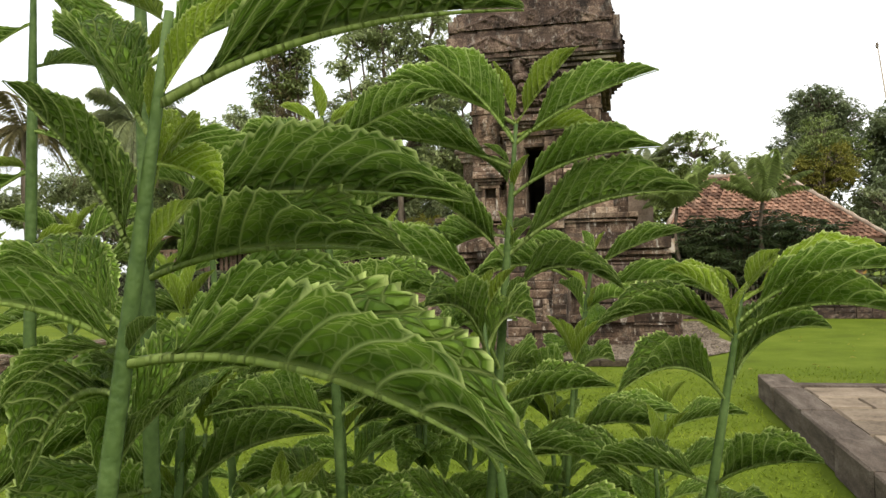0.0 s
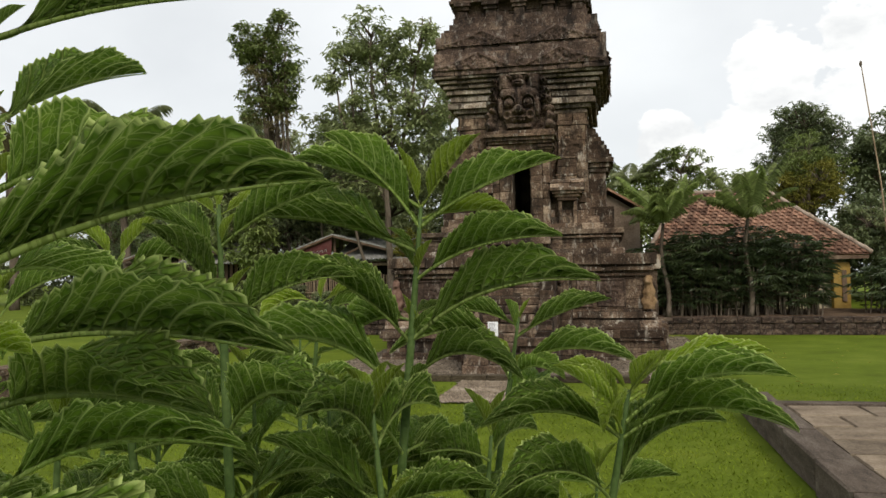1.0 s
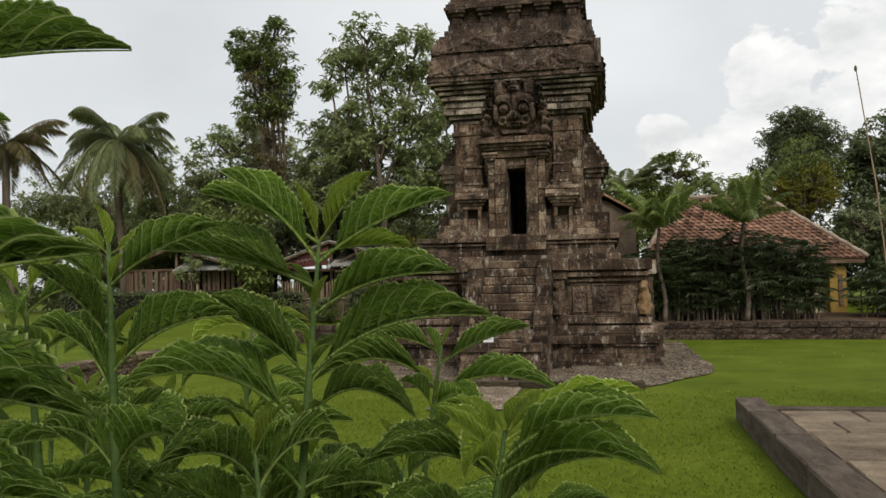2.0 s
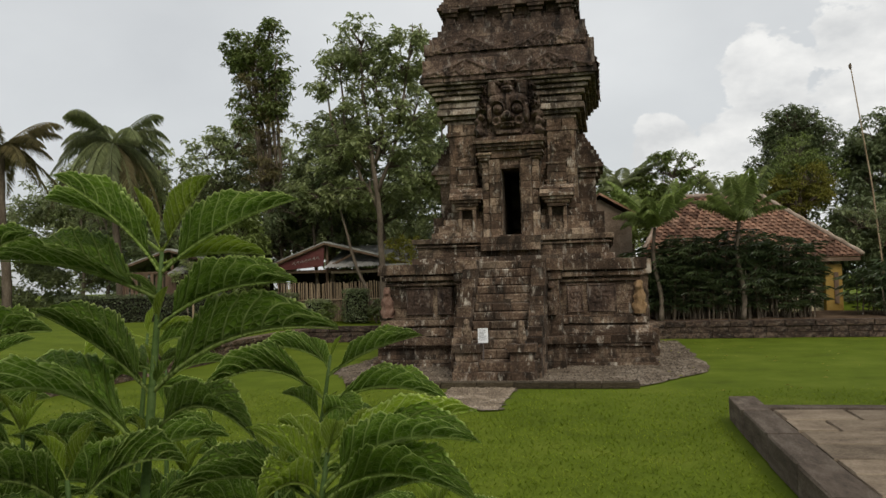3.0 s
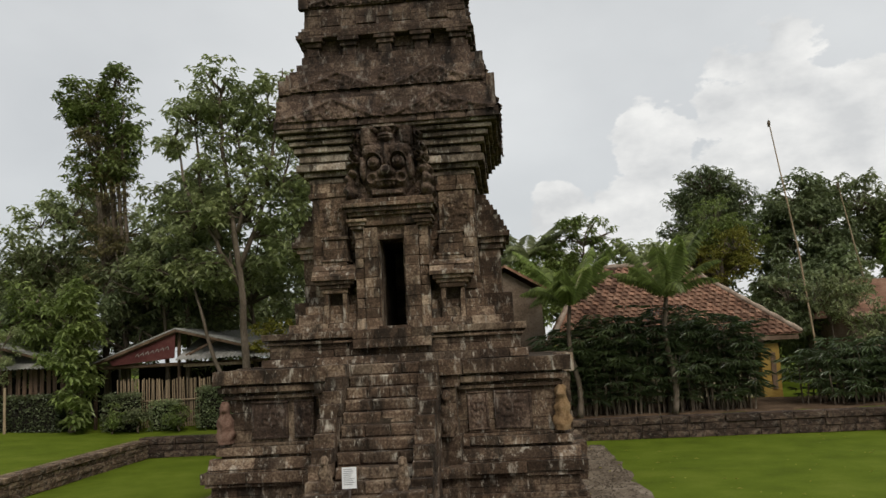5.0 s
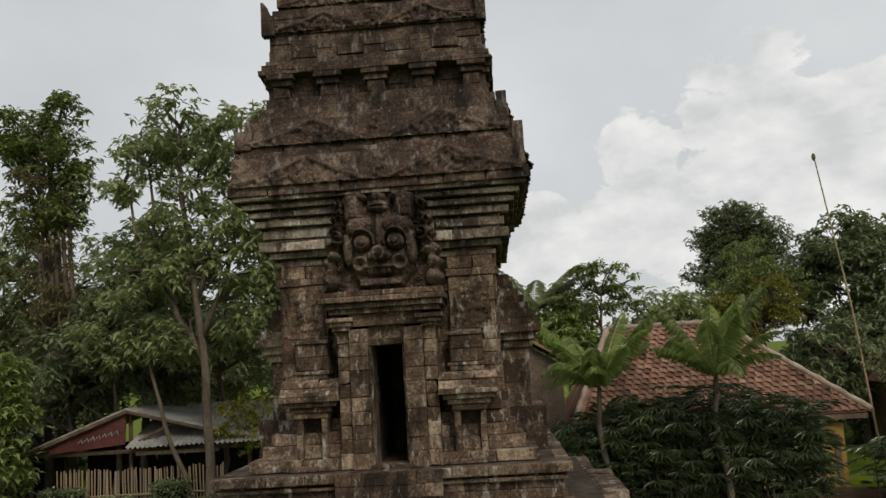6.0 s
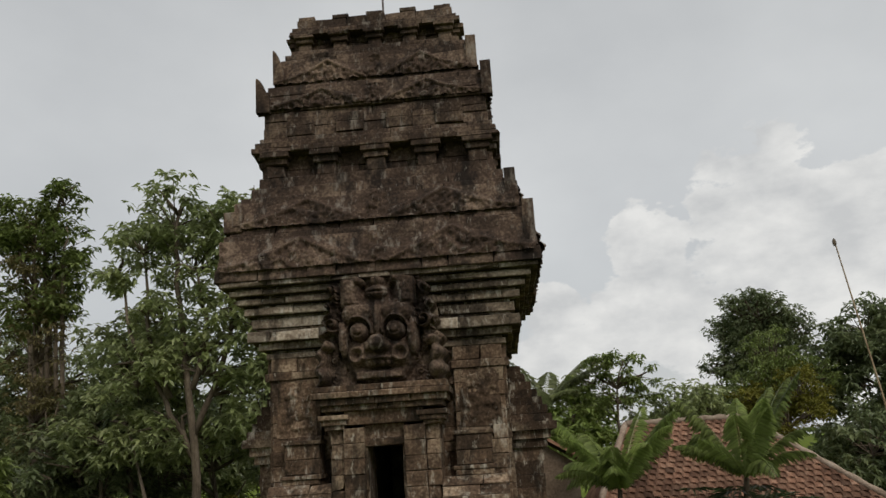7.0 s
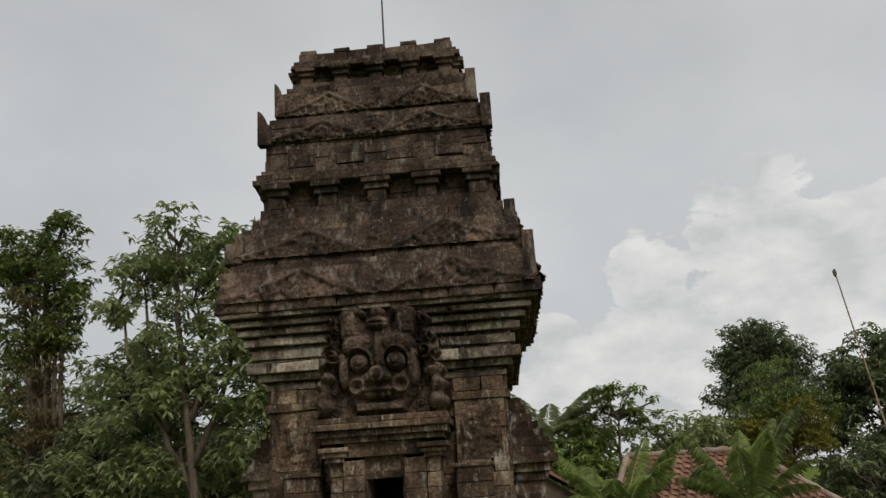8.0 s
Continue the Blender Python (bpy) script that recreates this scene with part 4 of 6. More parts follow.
# ---- trees ----
def leaf_card(vf, p, size, rng):
    """A single bent leaf of four corners."""
    a, e = rng.uniform(0, 6.283), rng.uniform(-0.9, 0.7)
    d = Vector((math.cos(a) * math.cos(e), math.sin(a) * math.cos(e), math.sin(e)))
    n = Vector((rng.uniform(-1, 1), rng.uniform(-1, 1), rng.uniform(0.6, 1.6))).normalized()
    s = d.cross(n)
    if s.length < 1e-3:
        return
    s.normalize()
    L, w = size * rng.uniform(0.7, 1.3), size * rng.uniform(0.25, 0.42)
    p = Vector(p)
    add(vf, [tuple(p), tuple(p + d * L * 0.5 + s * w), tuple(p + d * L + Vector((0, 0, -0.15 * L))), tuple(p + d * L * 0.5 - s * w)], [(0, 1, 2), (0, 2, 3)])


def tuft(vf, p, size, rng, count=7):
    """Drooping leaves radiating from the end of a twig."""
    a0 = rng.uniform(0, 6.283)
    p = Vector(p)
    for i in range(count):
        a = a0 + i * 2.4 + rng.uniform(-0.3, 0.3)
        e = rng.uniform(-0.75, 0.45)
        d = Vector((math.cos(a) * math.cos(e), math.sin(a) * math.cos(e), math.sin(e)))
        s = Vector((-math.sin(a), math.cos(a), rng.uniform(-0.5, 0.5))).normalized()
        L, w = size * rng.uniform(0.75, 1.25), size * rng.uniform(0.17, 0.27)
        o = p + Vector((rng.uniform(-1, 1), rng.uniform(-1, 1), rng.uniform(-1, 1))) * size * 0.35
        m = o + d * L * 0.5
        e2 = o + d * L + Vector((0, 0, -rng.uniform(0.15, 0.45) * L))
        add(vf, [tuple(o), tuple(m + s * w), tuple(e2), tuple(m - s * w)], [(0, 1, 2), (0, 2, 3)])


def crown_leaves(blobs, n, size, seed, wood, hollow=0.5, r=0.1):
    """Tufts gathered in small clumps on twigs through the given (x, y, z, rx, ry, rz) masses, with gaps between."""
    rng = random.Random(seed)
    vf = ([], [])
    total = sum(b[3] * b[5] for b in blobs)
    for x, y, z, rx, ry, rz in blobs:
        tufts = max(6, int(n * rx * rz / total / 7))
        per = 8
        c0 = Vector((x, y, z))
        for _ in range(max(4, tufts // per)):
            v = Vector((rng.gauss(0, 1), rng.gauss(0, 1), rng.gauss(0, 1))).normalized() * (hollow + (1.04 - hollow) * rng.random() ** 0.6)
            c = Vector((x + v.x * rx, y + v.y * ry, z + v.z * rz))
            cr = rng.uniform(0.20, 0.34) * min(rx, rz) + size * 0.9
            mid = c0.lerp(c, 0.55) + Vector((0, 0, -0.12 * rz))
            tube(wood, [c0 + Vector((0, 0, -0.4 * rz)), mid, c], [r * 0.16, r * 0.12, r * 0.06], 3, False)
            for _ in range(per):
                q = Vector((rng.gauss(0, 1), rng.gauss(0, 1), rng.gauss(0, 1))).normalized() * cr * rng.random() ** 0.45
                q.z *= 0.75
                tuft(vf, c + q, size, rng)
    return vf


def tree(name, base, trunk, blobs, n, size, seed, leaf, label, r=0.16, limbs=True, category="tree", group="", stems=()):
    """A tapered trunk through the given points, limbs into each leaf mass, and a crown of single leaves."""
    rng = random.Random(seed + 100)
    root = thing(name, (0, 0, 0), label, category, group)
    vf = ([], [])
    every = []
    for q, path in enumerate([[base] + list(trunk)] + [list(p) for p in stems]):
        pts = [Vector(p) for p in path]
        fine = []
        for a, b in zip(pts, pts[1:]):
            for i in range(4):
                fine.append(a.lerp(b, i / 4) + Vector((rng.uniform(-0.06, 0.06), rng.uniform(-0.06, 0.06), 0)) * (1 if fine else 0))
        fine.append(pts[-1])
        k = len(fine) - 1
        r0 = r if q == 0 else r * 0.66
        tube(vf, fine, [r0 * (1 - 0.72 * i / k) * (1.35 if i == 0 and q == 0 else 1) for i in range(k + 1)], 9 if q == 0 else 6)
        every += fine
    if limbs:
        for x, y, z, rx, ry, rz in blobs:
            c = Vector((x, y, z))
            low = [p for p in every if p.z < z + 0.2] or every[:1]
            s = min(low, key=lambda p: (p - c).length + 0.4 * abs(p.z - (z - rz)))
            for m in range(3):
                e = c + Vector((rng.uniform(-0.6, 0.6) * rx, rng.uniform(-0.6, 0.6) * ry, rng.uniform(-0.2, 0.7) * rz))
                mid = s.lerp(e, 0.5) + Vector((rng.uniform(-0.2, 0.2), rng.uniform(-0.2, 0.2), 0.12)) * rx * 0.5
                tube(vf, [s, s.lerp(mid, 0.55), mid, mid.lerp(e, 0.6), e], [r * 0.42, r * 0.34, r * 0.26, r * 0.18, r * 0.06], 6, False)
    leaves = crown_leaves(blobs, n, size, seed, vf, r=max(r, 0.06))
    lump(vf, "trunk", BARK, root, smooth=True)
    lump(leaves, "crown", leaf, root)
    return root


def scatter(cx, cy, cz, wx, wy, wz, n, r, seed):
    rng = random.Random(seed)
    return [(cx + rng.uniform(-wx, wx), cy + rng.uniform(-wy, wy), cz + rng.uniform(-wz, wz), *(3 * [r * rng.uniform(0.7, 1.25)])) for _ in range(n)]


# the two tall trees beside the sheds
tree("tree", (-6.45, 7.9, 0.7), [(-6.5, 7.9, 4.0), (-6.8, 7.9, 7.5), (-7.2, 7.9, 10.2), (-7.2, 8, 12.2)],
     [(-7.3, 8, 12.2, 1.15, 1.1, 1.0), (-8.2, 8, 11.4, 1.1, 1, 0.8), (-6.8, 8, 10.8, 1.2, 1.1, 1.0), (-8.9, 8, 10.7, 0.7, 0.7, 0.6), (-7.6, 8, 9.4, 1.0, 1, 0.7), (-5.5, 8.2, 11.5, 1.1, 1, 1.3), (-4.9, 8.3, 12.6, 0.7, 0.7, 0.6),
      (-5.2, 8.4, 9.4, 1.4, 1.2, 1.3), (-6.4, 8.2, 8.0, 1.6, 1.2, 1.0), (-8.4, 8.3, 7.8, 1.5, 1.2, 1.0), (-5.0, 8.6, 6.9, 1.5, 1.2, 1.2), (-7.4, 8.6, 6.2, 1.8, 1.2, 0.9), (-9.4, 8.6, 6.3, 1.2, 1, 0.9)],
     15000, 0.25, 31, LEAF_MID, "tall tree with a slim forked trunk and glossy leaves", 0.15,
     stems=(((-6.55, 7.9, 5.2), (-7.5, 7.9, 7.0), (-8.5, 7.9, 8.9), (-8.9, 8, 10.7)), ((-6.6, 7.9, 6.0), (-5.9, 8.1, 8.0), (-5.4, 8.2, 10.5), (-5.2, 8.2, 11.8)), ((-7.3, 7.9, 7.0), (-8.0, 7.9, 8.8), (-8.2, 8, 11.2)),
            ((-6.9, 8.3, 0.7), (-7.9, 8.3, 3.6), (-8.7, 8.3, 6.4)), ((-6.7, 7.9, 7.2), (-6.3, 8.0, 9.0), (-6.7, 8, 11.0))))
tree("tree", (-12.4, 11.5, 0.8), [(-12.5, 11.5, 5.0), (-12.9, 11.5, 9.0), (-13.2, 11.5, 12.5), (-12.7, 11.5, 14.4)],
     [(-12.6, 11.5, 14.3, 0.5, 0.5, 0.8), (-13.8, 11.5, 13.7, 1.1, 1, 0.8), (-13.2, 11.5, 12.5, 1.4, 1.2, 1.0), (-14.2, 11.5, 12.9, 0.7, 0.7, 0.7), (-12.4, 11.5, 11.7, 0.9, 0.8, 0.8), (-13.4, 11.5, 10.6, 1.3, 1.1, 0.9)],
     6800, 0.23, 32, LEAF_LIGHT, "tall slender tree with a narrow ragged crown", 0.17,
     stems=tuple(((-12.9 + 0.22 * i, 11.3, 4.0), (-13.2 + 0.24 * i + 0.1 * (i % 2), 11.2, 8.0), (-13.7 + 0.33 * i, 11.3, 11.5), (-14.1 + 0.42 * i, 11.4, 13.2)) for i in range(5)))
tree("vine_tree", (-13.0, 11.2, 0.8), [(-13.0, 11.2, 6.0), (-13.2, 11.2, 11.0)],
     [(-13.2, 11.1, 11.6, 0.9, 0.8, 1.6), (-13.0, 11.1, 9.2, 1.0, 0.8, 1.4), (-12.9, 11.0, 7.2, 1.1, 0.8, 1.2)],
     5000, 0.15, 33, LEAF_OLIVE, "trunk wrapped in brownish hanging vines", 0.15)
for i, (x, y, z, w, h, mat, n) in enumerate(((-17.0, 13, 6.3, 2.4, 2.2, LEAF_MID, 6500), (-21, 15, 5.0, 2.6, 2.4, LEAF_DARK, 5000), (-10.6, 13, 7.6, 2.0, 2.0, LEAF_DARK, 6000), (-14.5, 15, 7.6, 2.2, 2.0, LEAF_MID, 5000),
                                          (-25, 17, 5.5, 2.8, 2.2, LEAF_MID, 4000), (-7.5, 12, 5.2, 2.4, 2.0, LEAF_MID, 6000), (-3.0, 12, 6.6, 2.4, 2.6, LEAF_DARK, 5000), (-12.0, 10.6, 5.2, 2.0, 1.5, LEAF_MID, 5000), (-17.5, 10.8, 4.3, 1.8, 1.3, LEAF_DARK, 4000), (-16.2, 14, 8.2, 2.0, 1.7, LEAF_MID, 5500), (-19.5, 13.5, 7.0, 2.0, 1.8, LEAF_MID, 5500), (-9.6, 10.5, 8.2, 1.8, 1.6, LEAF_MID, 5500), (-4.2, 10, 8.2, 1.8, 2.2, LEAF_DARK, 6000), (-28, 19, 7.0, 3.0, 2.4, LEAF_MID, 4500), (-10.2, 10.0, 5.2, 1.8, 1.2, LEAF_DARK, 4500), (-15.0, 9.9, 4.6, 1.6, 1.0, LEAF_LIGHT, 3500))):
    tree("tree", (x, y, 0.75), [(x + 0.1, y, z * 0.5), (x - 0.1, y, z + 0.6)], scatter(x, y, z, w * 0.75, 0.9, h, 9, w * 0.55, 50 + i), n * 7 // 10, 0.28, 60 + i, mat,
         "leafy garden tree behind the bamboo sheds", 0.14, group="trees behind the sheds")
tree("yellow_bush", (-5.7, 9.0, 0.7), [(-5.7, 9, 2.5)], scatter(-5.6, 9.2, 3.6, 0.7, 0.4, 0.5, 5, 0.5, 9), 1500, 0.14, 71, LEAF_YELLOW, "yellow-green leafed shrub behind the shed", 0.05, category="shrub")
tree("climber_tree", (-12.45, 7.7, 0.75), [(-12.4, 7.7, 3.0), (-12.3, 7.7, 5.2)],
     [(-12.3, 7.7, 5.3, 0.55, 0.5, 0.6), (-12.5, 7.65, 4.5, 0.8, 0.6, 0.6), (-12.2, 7.6, 3.7, 0.75, 0.55, 0.6), (-12.4, 7.6, 2.9, 0.65, 0.5, 0.6), (-12.2, 7.6, 2.1, 0.5, 0.45, 0.5), (-12.4, 7.6, 1.4, 0.55, 0.45, 0.3), (-13.3, 7.7, 3.2, 0.4, 0.35, 0.2)],
     4200, 0.25, 72, LEAF_LIGHT, "small tree overgrown with pale broad-leaved climber", 0.1)
tree("sapling", (-15.2, 7.9, 0.75), [(-15.2, 7.9, 2.2), (-15.1, 7.9, 3.6)], [(-15.1, 7.9, 3.6, 0.7, 0.5, 0.5), (-15.4, 7.9, 2.9, 0.6, 0.5, 0.4), (-14.8, 7.9, 4.2, 0.4, 0.4, 0.4)], 1500, 0.11, 73, LEAF_MID, "thin young tree with pale trunk by the hedge", 0.045)

# trees beyond the house
tree("tree", (12.25, 20.5, 0.80), [(12.2, 20.5, 5.1), (12.25, 20.5, 8.9)], [(12.25, 20.5, 9.77, 1.5, 1.3, 1.05), (11.42, 20.5, 9.0, 1.1, 1.0, 0.9), (13.3, 20.5, 9.1, 1.1, 1.0, 0.9), (12.3, 20.5, 8.4, 1.7, 1.3, 0.9), (10.7, 20.5, 7.65, 0.9, 0.9, 0.7)], 14000, 0.19, 81, LEAF_DARK, "large dark domed tree beyond the tiled house", 0.3)
tree("tree", (11.83, 17.2, 0.80), [(11.83, 17.2, 4.34), (11.90, 17.2, 7.41)], scatter(11.90, 17.2, 6.80, 1.30, 0.77, 1.23, 8, 0.92, 82), 9350, 0.15, 82, LEAF_LIGHT, "leafy green tree beyond the tiled house", 0.2)
tree("tree", (11.19, 15.8, 0.80), [(11.25, 15.8, 3.68), (11.3, 15.8, 6.6)], scatter(11.35, 15.8, 6.3, 0.95, 0.66, 0.9, 8, 0.75, 83), 7650, 0.15, 83, LEAF_YELLOW, "yellow-green tree behind the tiled house", 0.16)
tree("tree", (5.68, 16.5, 0.80), [(5.68, 16.5, 4.72), (5.77, 16.5, 6.98)], [(5.68, 16.50, 7.97, 1.35, 1.08, 0.32), (4.96, 16.50, 7.34, 0.99, 0.90, 0.32), (6.67, 16.50, 7.43, 0.99, 0.90, 0.27), (5.95, 16.50, 6.71, 1.35, 1.08, 0.36), (4.69, 16.50, 6.35, 1.08, 0.90, 0.54)], 4420, 0.18, 84, LEAF_LIGHT, "airy pale tree with flat layered branches", 0.12)
for i, (x, y, z, w, h, mat, n) in enumerate(((8.1, 16.6, 5.5, 1.6, 0.8, LEAF_MID, 3500), (3.8, 16.2, 5.3, 1.7, 0.8, LEAF_LIGHT, 3500), (15.6, 17.8, 7.6, 1.6, 1.4, LEAF_DARK, 5500), (18.7, 17.7, 7.3, 1.8, 1.8, LEAF_MID, 5500), (16.0, 16.6, 5.0, 1.6, 1.3, LEAF_DARK, 4000),
                                          (19.8, 16.2, 5.7, 1.7, 1.5, LEAF_LIGHT, 4000), (21.6, 17.5, 7.6, 1.9, 1.9, LEAF_MID, 4500), (14.7, 15.9, 4.3, 1.7, 1.0, LEAF_DARK, 3500), (1.6, 15.6, 4.7, 1.4, 1.1, LEAF_MID, 2500))):
    tree("tree", (x, y, 0.75), [(x, y, z * 0.6), (x + 0.1, y, z + 0.5)], scatter(x, y, z, w * 0.75, 1.0, h * 0.8, 8, w * 0.6, 150 + i), n * 9 // 5, 0.27, 160 + i, mat,
         "green tree in the wood beyond the house", 0.16, group="trees beyond the house")
def woodland(seed, x0, x1, y, top, n, label, mat):
    """A far wood of crowded crowns, each a gathering of leaf tufts."""
    rng = random.Random(seed)
    vf = ([], [])
    for i in range(n):
        x, yy = rng.uniform(x0, x1), y + rng.uniform(-1.5, 1.5)
        r = rng.uniform(0.8, 1.7)
        z = 0.8 + (top + 0.9 * math.sin(x * 0.55) + 0.6 * math.sin(x * 1.3 + 2) - r) * (1 - 0.9 * rng.random() ** 1.6)
        for _ in range(95):
            d = Vector((rng.gauss(0, 1), rng.gauss(0, 1), rng.gauss(0, 1))).normalized() * r * rng.random() ** 0.4
            tuft(vf, (x + d.x, yy + d.y, z + d.z * 0.75), 0.33, rng, 6)
    tagged(lump(vf, "distant_trees", mat), label, "woods", kind="stuff")


woodland(77, -44, -2, 21.5, 8.2, 150, "distant belt of dark green woodland", LEAF_MID)
woodland(79, 8.5, 22, 18.2, 3.6, 45, "low thicket of shrubs behind the tiled house", LEAF_DARK)
woodland(78, 0, 46, 24.0, 7.0, 150, "distant green wood beyond the houses", LEAF_MID)


# ---- palms ----
def frond(vf, base, az, rise, length, rng, leaflet=0.5, droop=1.0, n=52, wide=0.021):
    """An arching feather frond: a tapered rib with paired leaflets."""
    d = Vector((math.cos(az), math.sin(az), 0))
    side = Vector((-math.sin(az), math.cos(az), 0))
    pts = []
    for i in range(n + 1):
        s = i / n
        pts.append(Vector(base) + d * length * s * (1 - 0.22 * s * droop) + Vector((0, 0, length * (rise * s - 0.75 * droop * s * s))))
    tube(vf, pts[::4], [0.03 * length / 3 * (1 - 0.85 * i / (len(pts[::4]) - 1)) for i in range(len(pts[::4]))], 4, False)
    for i in range(3, n):
        s = i / n
        L = leaflet * math.sin(math.pi * (0.12 + 0.82 * s)) * rng.uniform(0.85, 1.1)
        t = (pts[i + 1] - pts[i]).normalized()
        for sg in (-1, 1):
            q = (side * sg * 0.9 + t * 0.55 + Vector((0, 0, -0.6 * droop + rng.uniform(-0.25, 0.15)))).normalized()
            p = pts[i]
            m = p + q * L * 0.5 + Vector((0, 0, 0.03))
            e = p + q * L + Vector((0, 0, -0.25 * L * droop))
            add(vf, [tuple(p), tuple(m + t * wide), tuple(e), tuple(m - t * wide)], [(0, 1, 2), (0, 2, 3)])


def palm(name, base, top, fronds, length, seed, label, r=0.12, leaflet=0.5, droop=1.0, mat=None, rise=(0.2, 1.0), dead=0):
    rng = random.Random(seed)
    root = thing(name, (0, 0, 0), label, "palm")
    vf = ([], [])
    a, b = Vector(base), Vector(top)
    ring_pts = [a.lerp(b, i / 14) + Vector((0.08 * math.sin(i * 0.5), 0, 0)) for i in range(15)]
    tube(vf, ring_pts, [r * (1.3 - 0.5 * i / 14) * (1.06 if i % 2 else 1) for i in range(15)], 9)
    lump(vf, "trunk", BARK, root, smooth=True)
    for i in range(fronds):
        vf = ([], [])
        old = i < dead
        frond(vf, ring_pts[-1], i * 2.4 + rng.uniform(-0.3, 0.3), -0.2 if old else rng.uniform(*rise), length * rng.uniform(0.8, 1.1), rng, leaflet, droop * rng.uniform(0.8, 1.1))
        lump(vf, "frond", LEAF_OLIVE if old else (mat or PALM), root)
    return root


palm("coconut_palm", (-20.7, 11.5, 0.8), (-21.0, 11.5, 9.4), 38, 3.9, 1, "tall coconut palm with drooping grey-green fronds", 0.16, 0.8, 1.15, None, (-0.35, 1.15), 7)
palm("coconut_palm", (-27.8, 12.5, 0.8), (-28.1, 12.5, 9.8), 20, 3.9, 2, "tall coconut palm with browning fronds", 0.2, 0.8, 0.9, LEAF_OLIVE, (-0.1, 1.0), 5)
palm("coconut_palm", (3.1, 17, 0.8), (3.1, 17, 6.6), 14, 2.4, 3, "coconut palm with bluish drooping fronds behind the temple", 0.15, 0.6, 0.7, None, (0.2, 1.2))
palm("areca_palm", (7.2, 6.45, 0.6), (7.15, 6.45, 4.1), 18, 2.1, 4, "areca palm with a smooth pale trunk and feathery fronds", 0.08, 0.42, 0.95, LEAF_LIGHT, (0.7, 1.9))
palm("areca_palm", (4.35, 6.45, 0.6), (4.2, 6.45, 4.0), 18, 2.0, 5, "areca palm with feathery green fronds beside the temple", 0.07, 0.4, 0.95, LEAF_LIGHT, (0.7, 1.9))


def fan_palm_clump(name, x0, x1, y, top, n, seed, label, mat):
    """A thicket of cane stems, each with fans of narrow fingers."""
    rng = random.Random(seed)
    root = thing(name, (0, 0, 0), label, "palm clump")
    cane, leaf = ([], []), ([], [])
    for _ in range(n):
        x, yy = rng.uniform(x0, x1), y + rng.uniform(-0.5, 0.6)
        u = (x - x0) / (x1 - x0)
        h = top * (0.76 + 0.24 * math.sin(math.pi * min(1, max(0, 0.1 + 0.8 * u)))) * rng.uniform(0.70, 1.0)
        tube(cane, [(x, yy, 0.5), (x + rng.uniform(-0.1, 0.1), yy, 0.6 + h * 0.5), (x + rng.uniform(-0.15, 0.15), yy, 0.6 + h * 0.95)], [0.03, 0.025, 0.015], 5, False)
        for _ in range(rng.randint(6, 9)):
            z = 0.6 + h * (0.10 + 0.90 * rng.random() ** 0.75)
            a = rng.uniform(0, 6.283)
            hub = Vector((x, yy, z)) + Vector((math.cos(a), math.sin(a), 0.35)) * rng.uniform(0.25, 0.5)
            out = Vector((math.cos(a), math.sin(a), -0.15))
            side = Vector((-math.sin(a), math.cos(a), 0))
            tilt = rng.uniform(-0.25, 0.35)
            for f in range(9):
                t = (f - 4) / 4 * 1.55
                d = (out * math.cos(t) + side * math.sin(t) + Vector((0, 0, tilt + rng.uniform(-0.12, 0.12)))).normalized()
                L = rng.uniform(0.40, 0.56) * (1 - 0.12 * abs(f - 4) / 4)
                p = hub + d * 0.03
                w = d.cross(Vector((0, 0, 1))).normalized() * 0.026
                m, e = hub + d * L * 0.6, hub + d * L + Vector((0, 0, -0.16 * L))
                add(leaf, [tuple(p), tuple(m + w), tuple(e), tuple(m - w)], [(0, 1, 2), (0, 2, 3)])
    tagged(lump(cane, "cane_mass", BARK, root), kind="stuff")
    tagged(lump(leaf, "foliage", mat, root), kind="stuff")


fan_palm_clump("lady_palm", 4.2, 9.7, 7.2, 3.3, 175, 6, "dense thicket of dark lady palms with fan leaves", LEAF_FAN)
fan_palm_clump("lady_palm", 3.3, 4.5, 7.4, 2.7, 32, 7, "lady palm clump close behind the temple", LEAF_FAN)
fan_palm_clump("lady_palm", 11.3, 15.6, 7.3, 2.0, 70, 8, "low green lady palms beside the yellow gateway", LEAF_FAN)
tree("shrub", (13.6, 10.6, 0.7), [(13.6, 10.6, 3.0)], scatter(13.6, 10.6, 4.0, 1.1, 0.4, 0.5, 7, 0.7, 90), 3200, 0.14, 91, LEAF_MID, "loose grey-green shrub beside the house", 0.06, category="shrub")
tree("shrub", (14.9, 9.4, 0.7), [(14.9, 9.4, 2.4)], scatter(14.9, 9.4, 3.0, 1.2, 0.4, 0.7, 8, 0.75, 94), 3600, 0.15, 95, LEAF_MID, "tall loose shrub screening the far house", 0.06, category="shrub")
tree("shrub", (15.0, 7.6, 0.7), [(15.0, 7.6, 1.8)], scatter(15.0, 7.6, 2.2, 1.0, 0.4, 0.6, 6, 0.7, 92), 2600, 0.14, 93, LEAF_MID, "green garden shrub beside the house", 0.06, category="shrub")


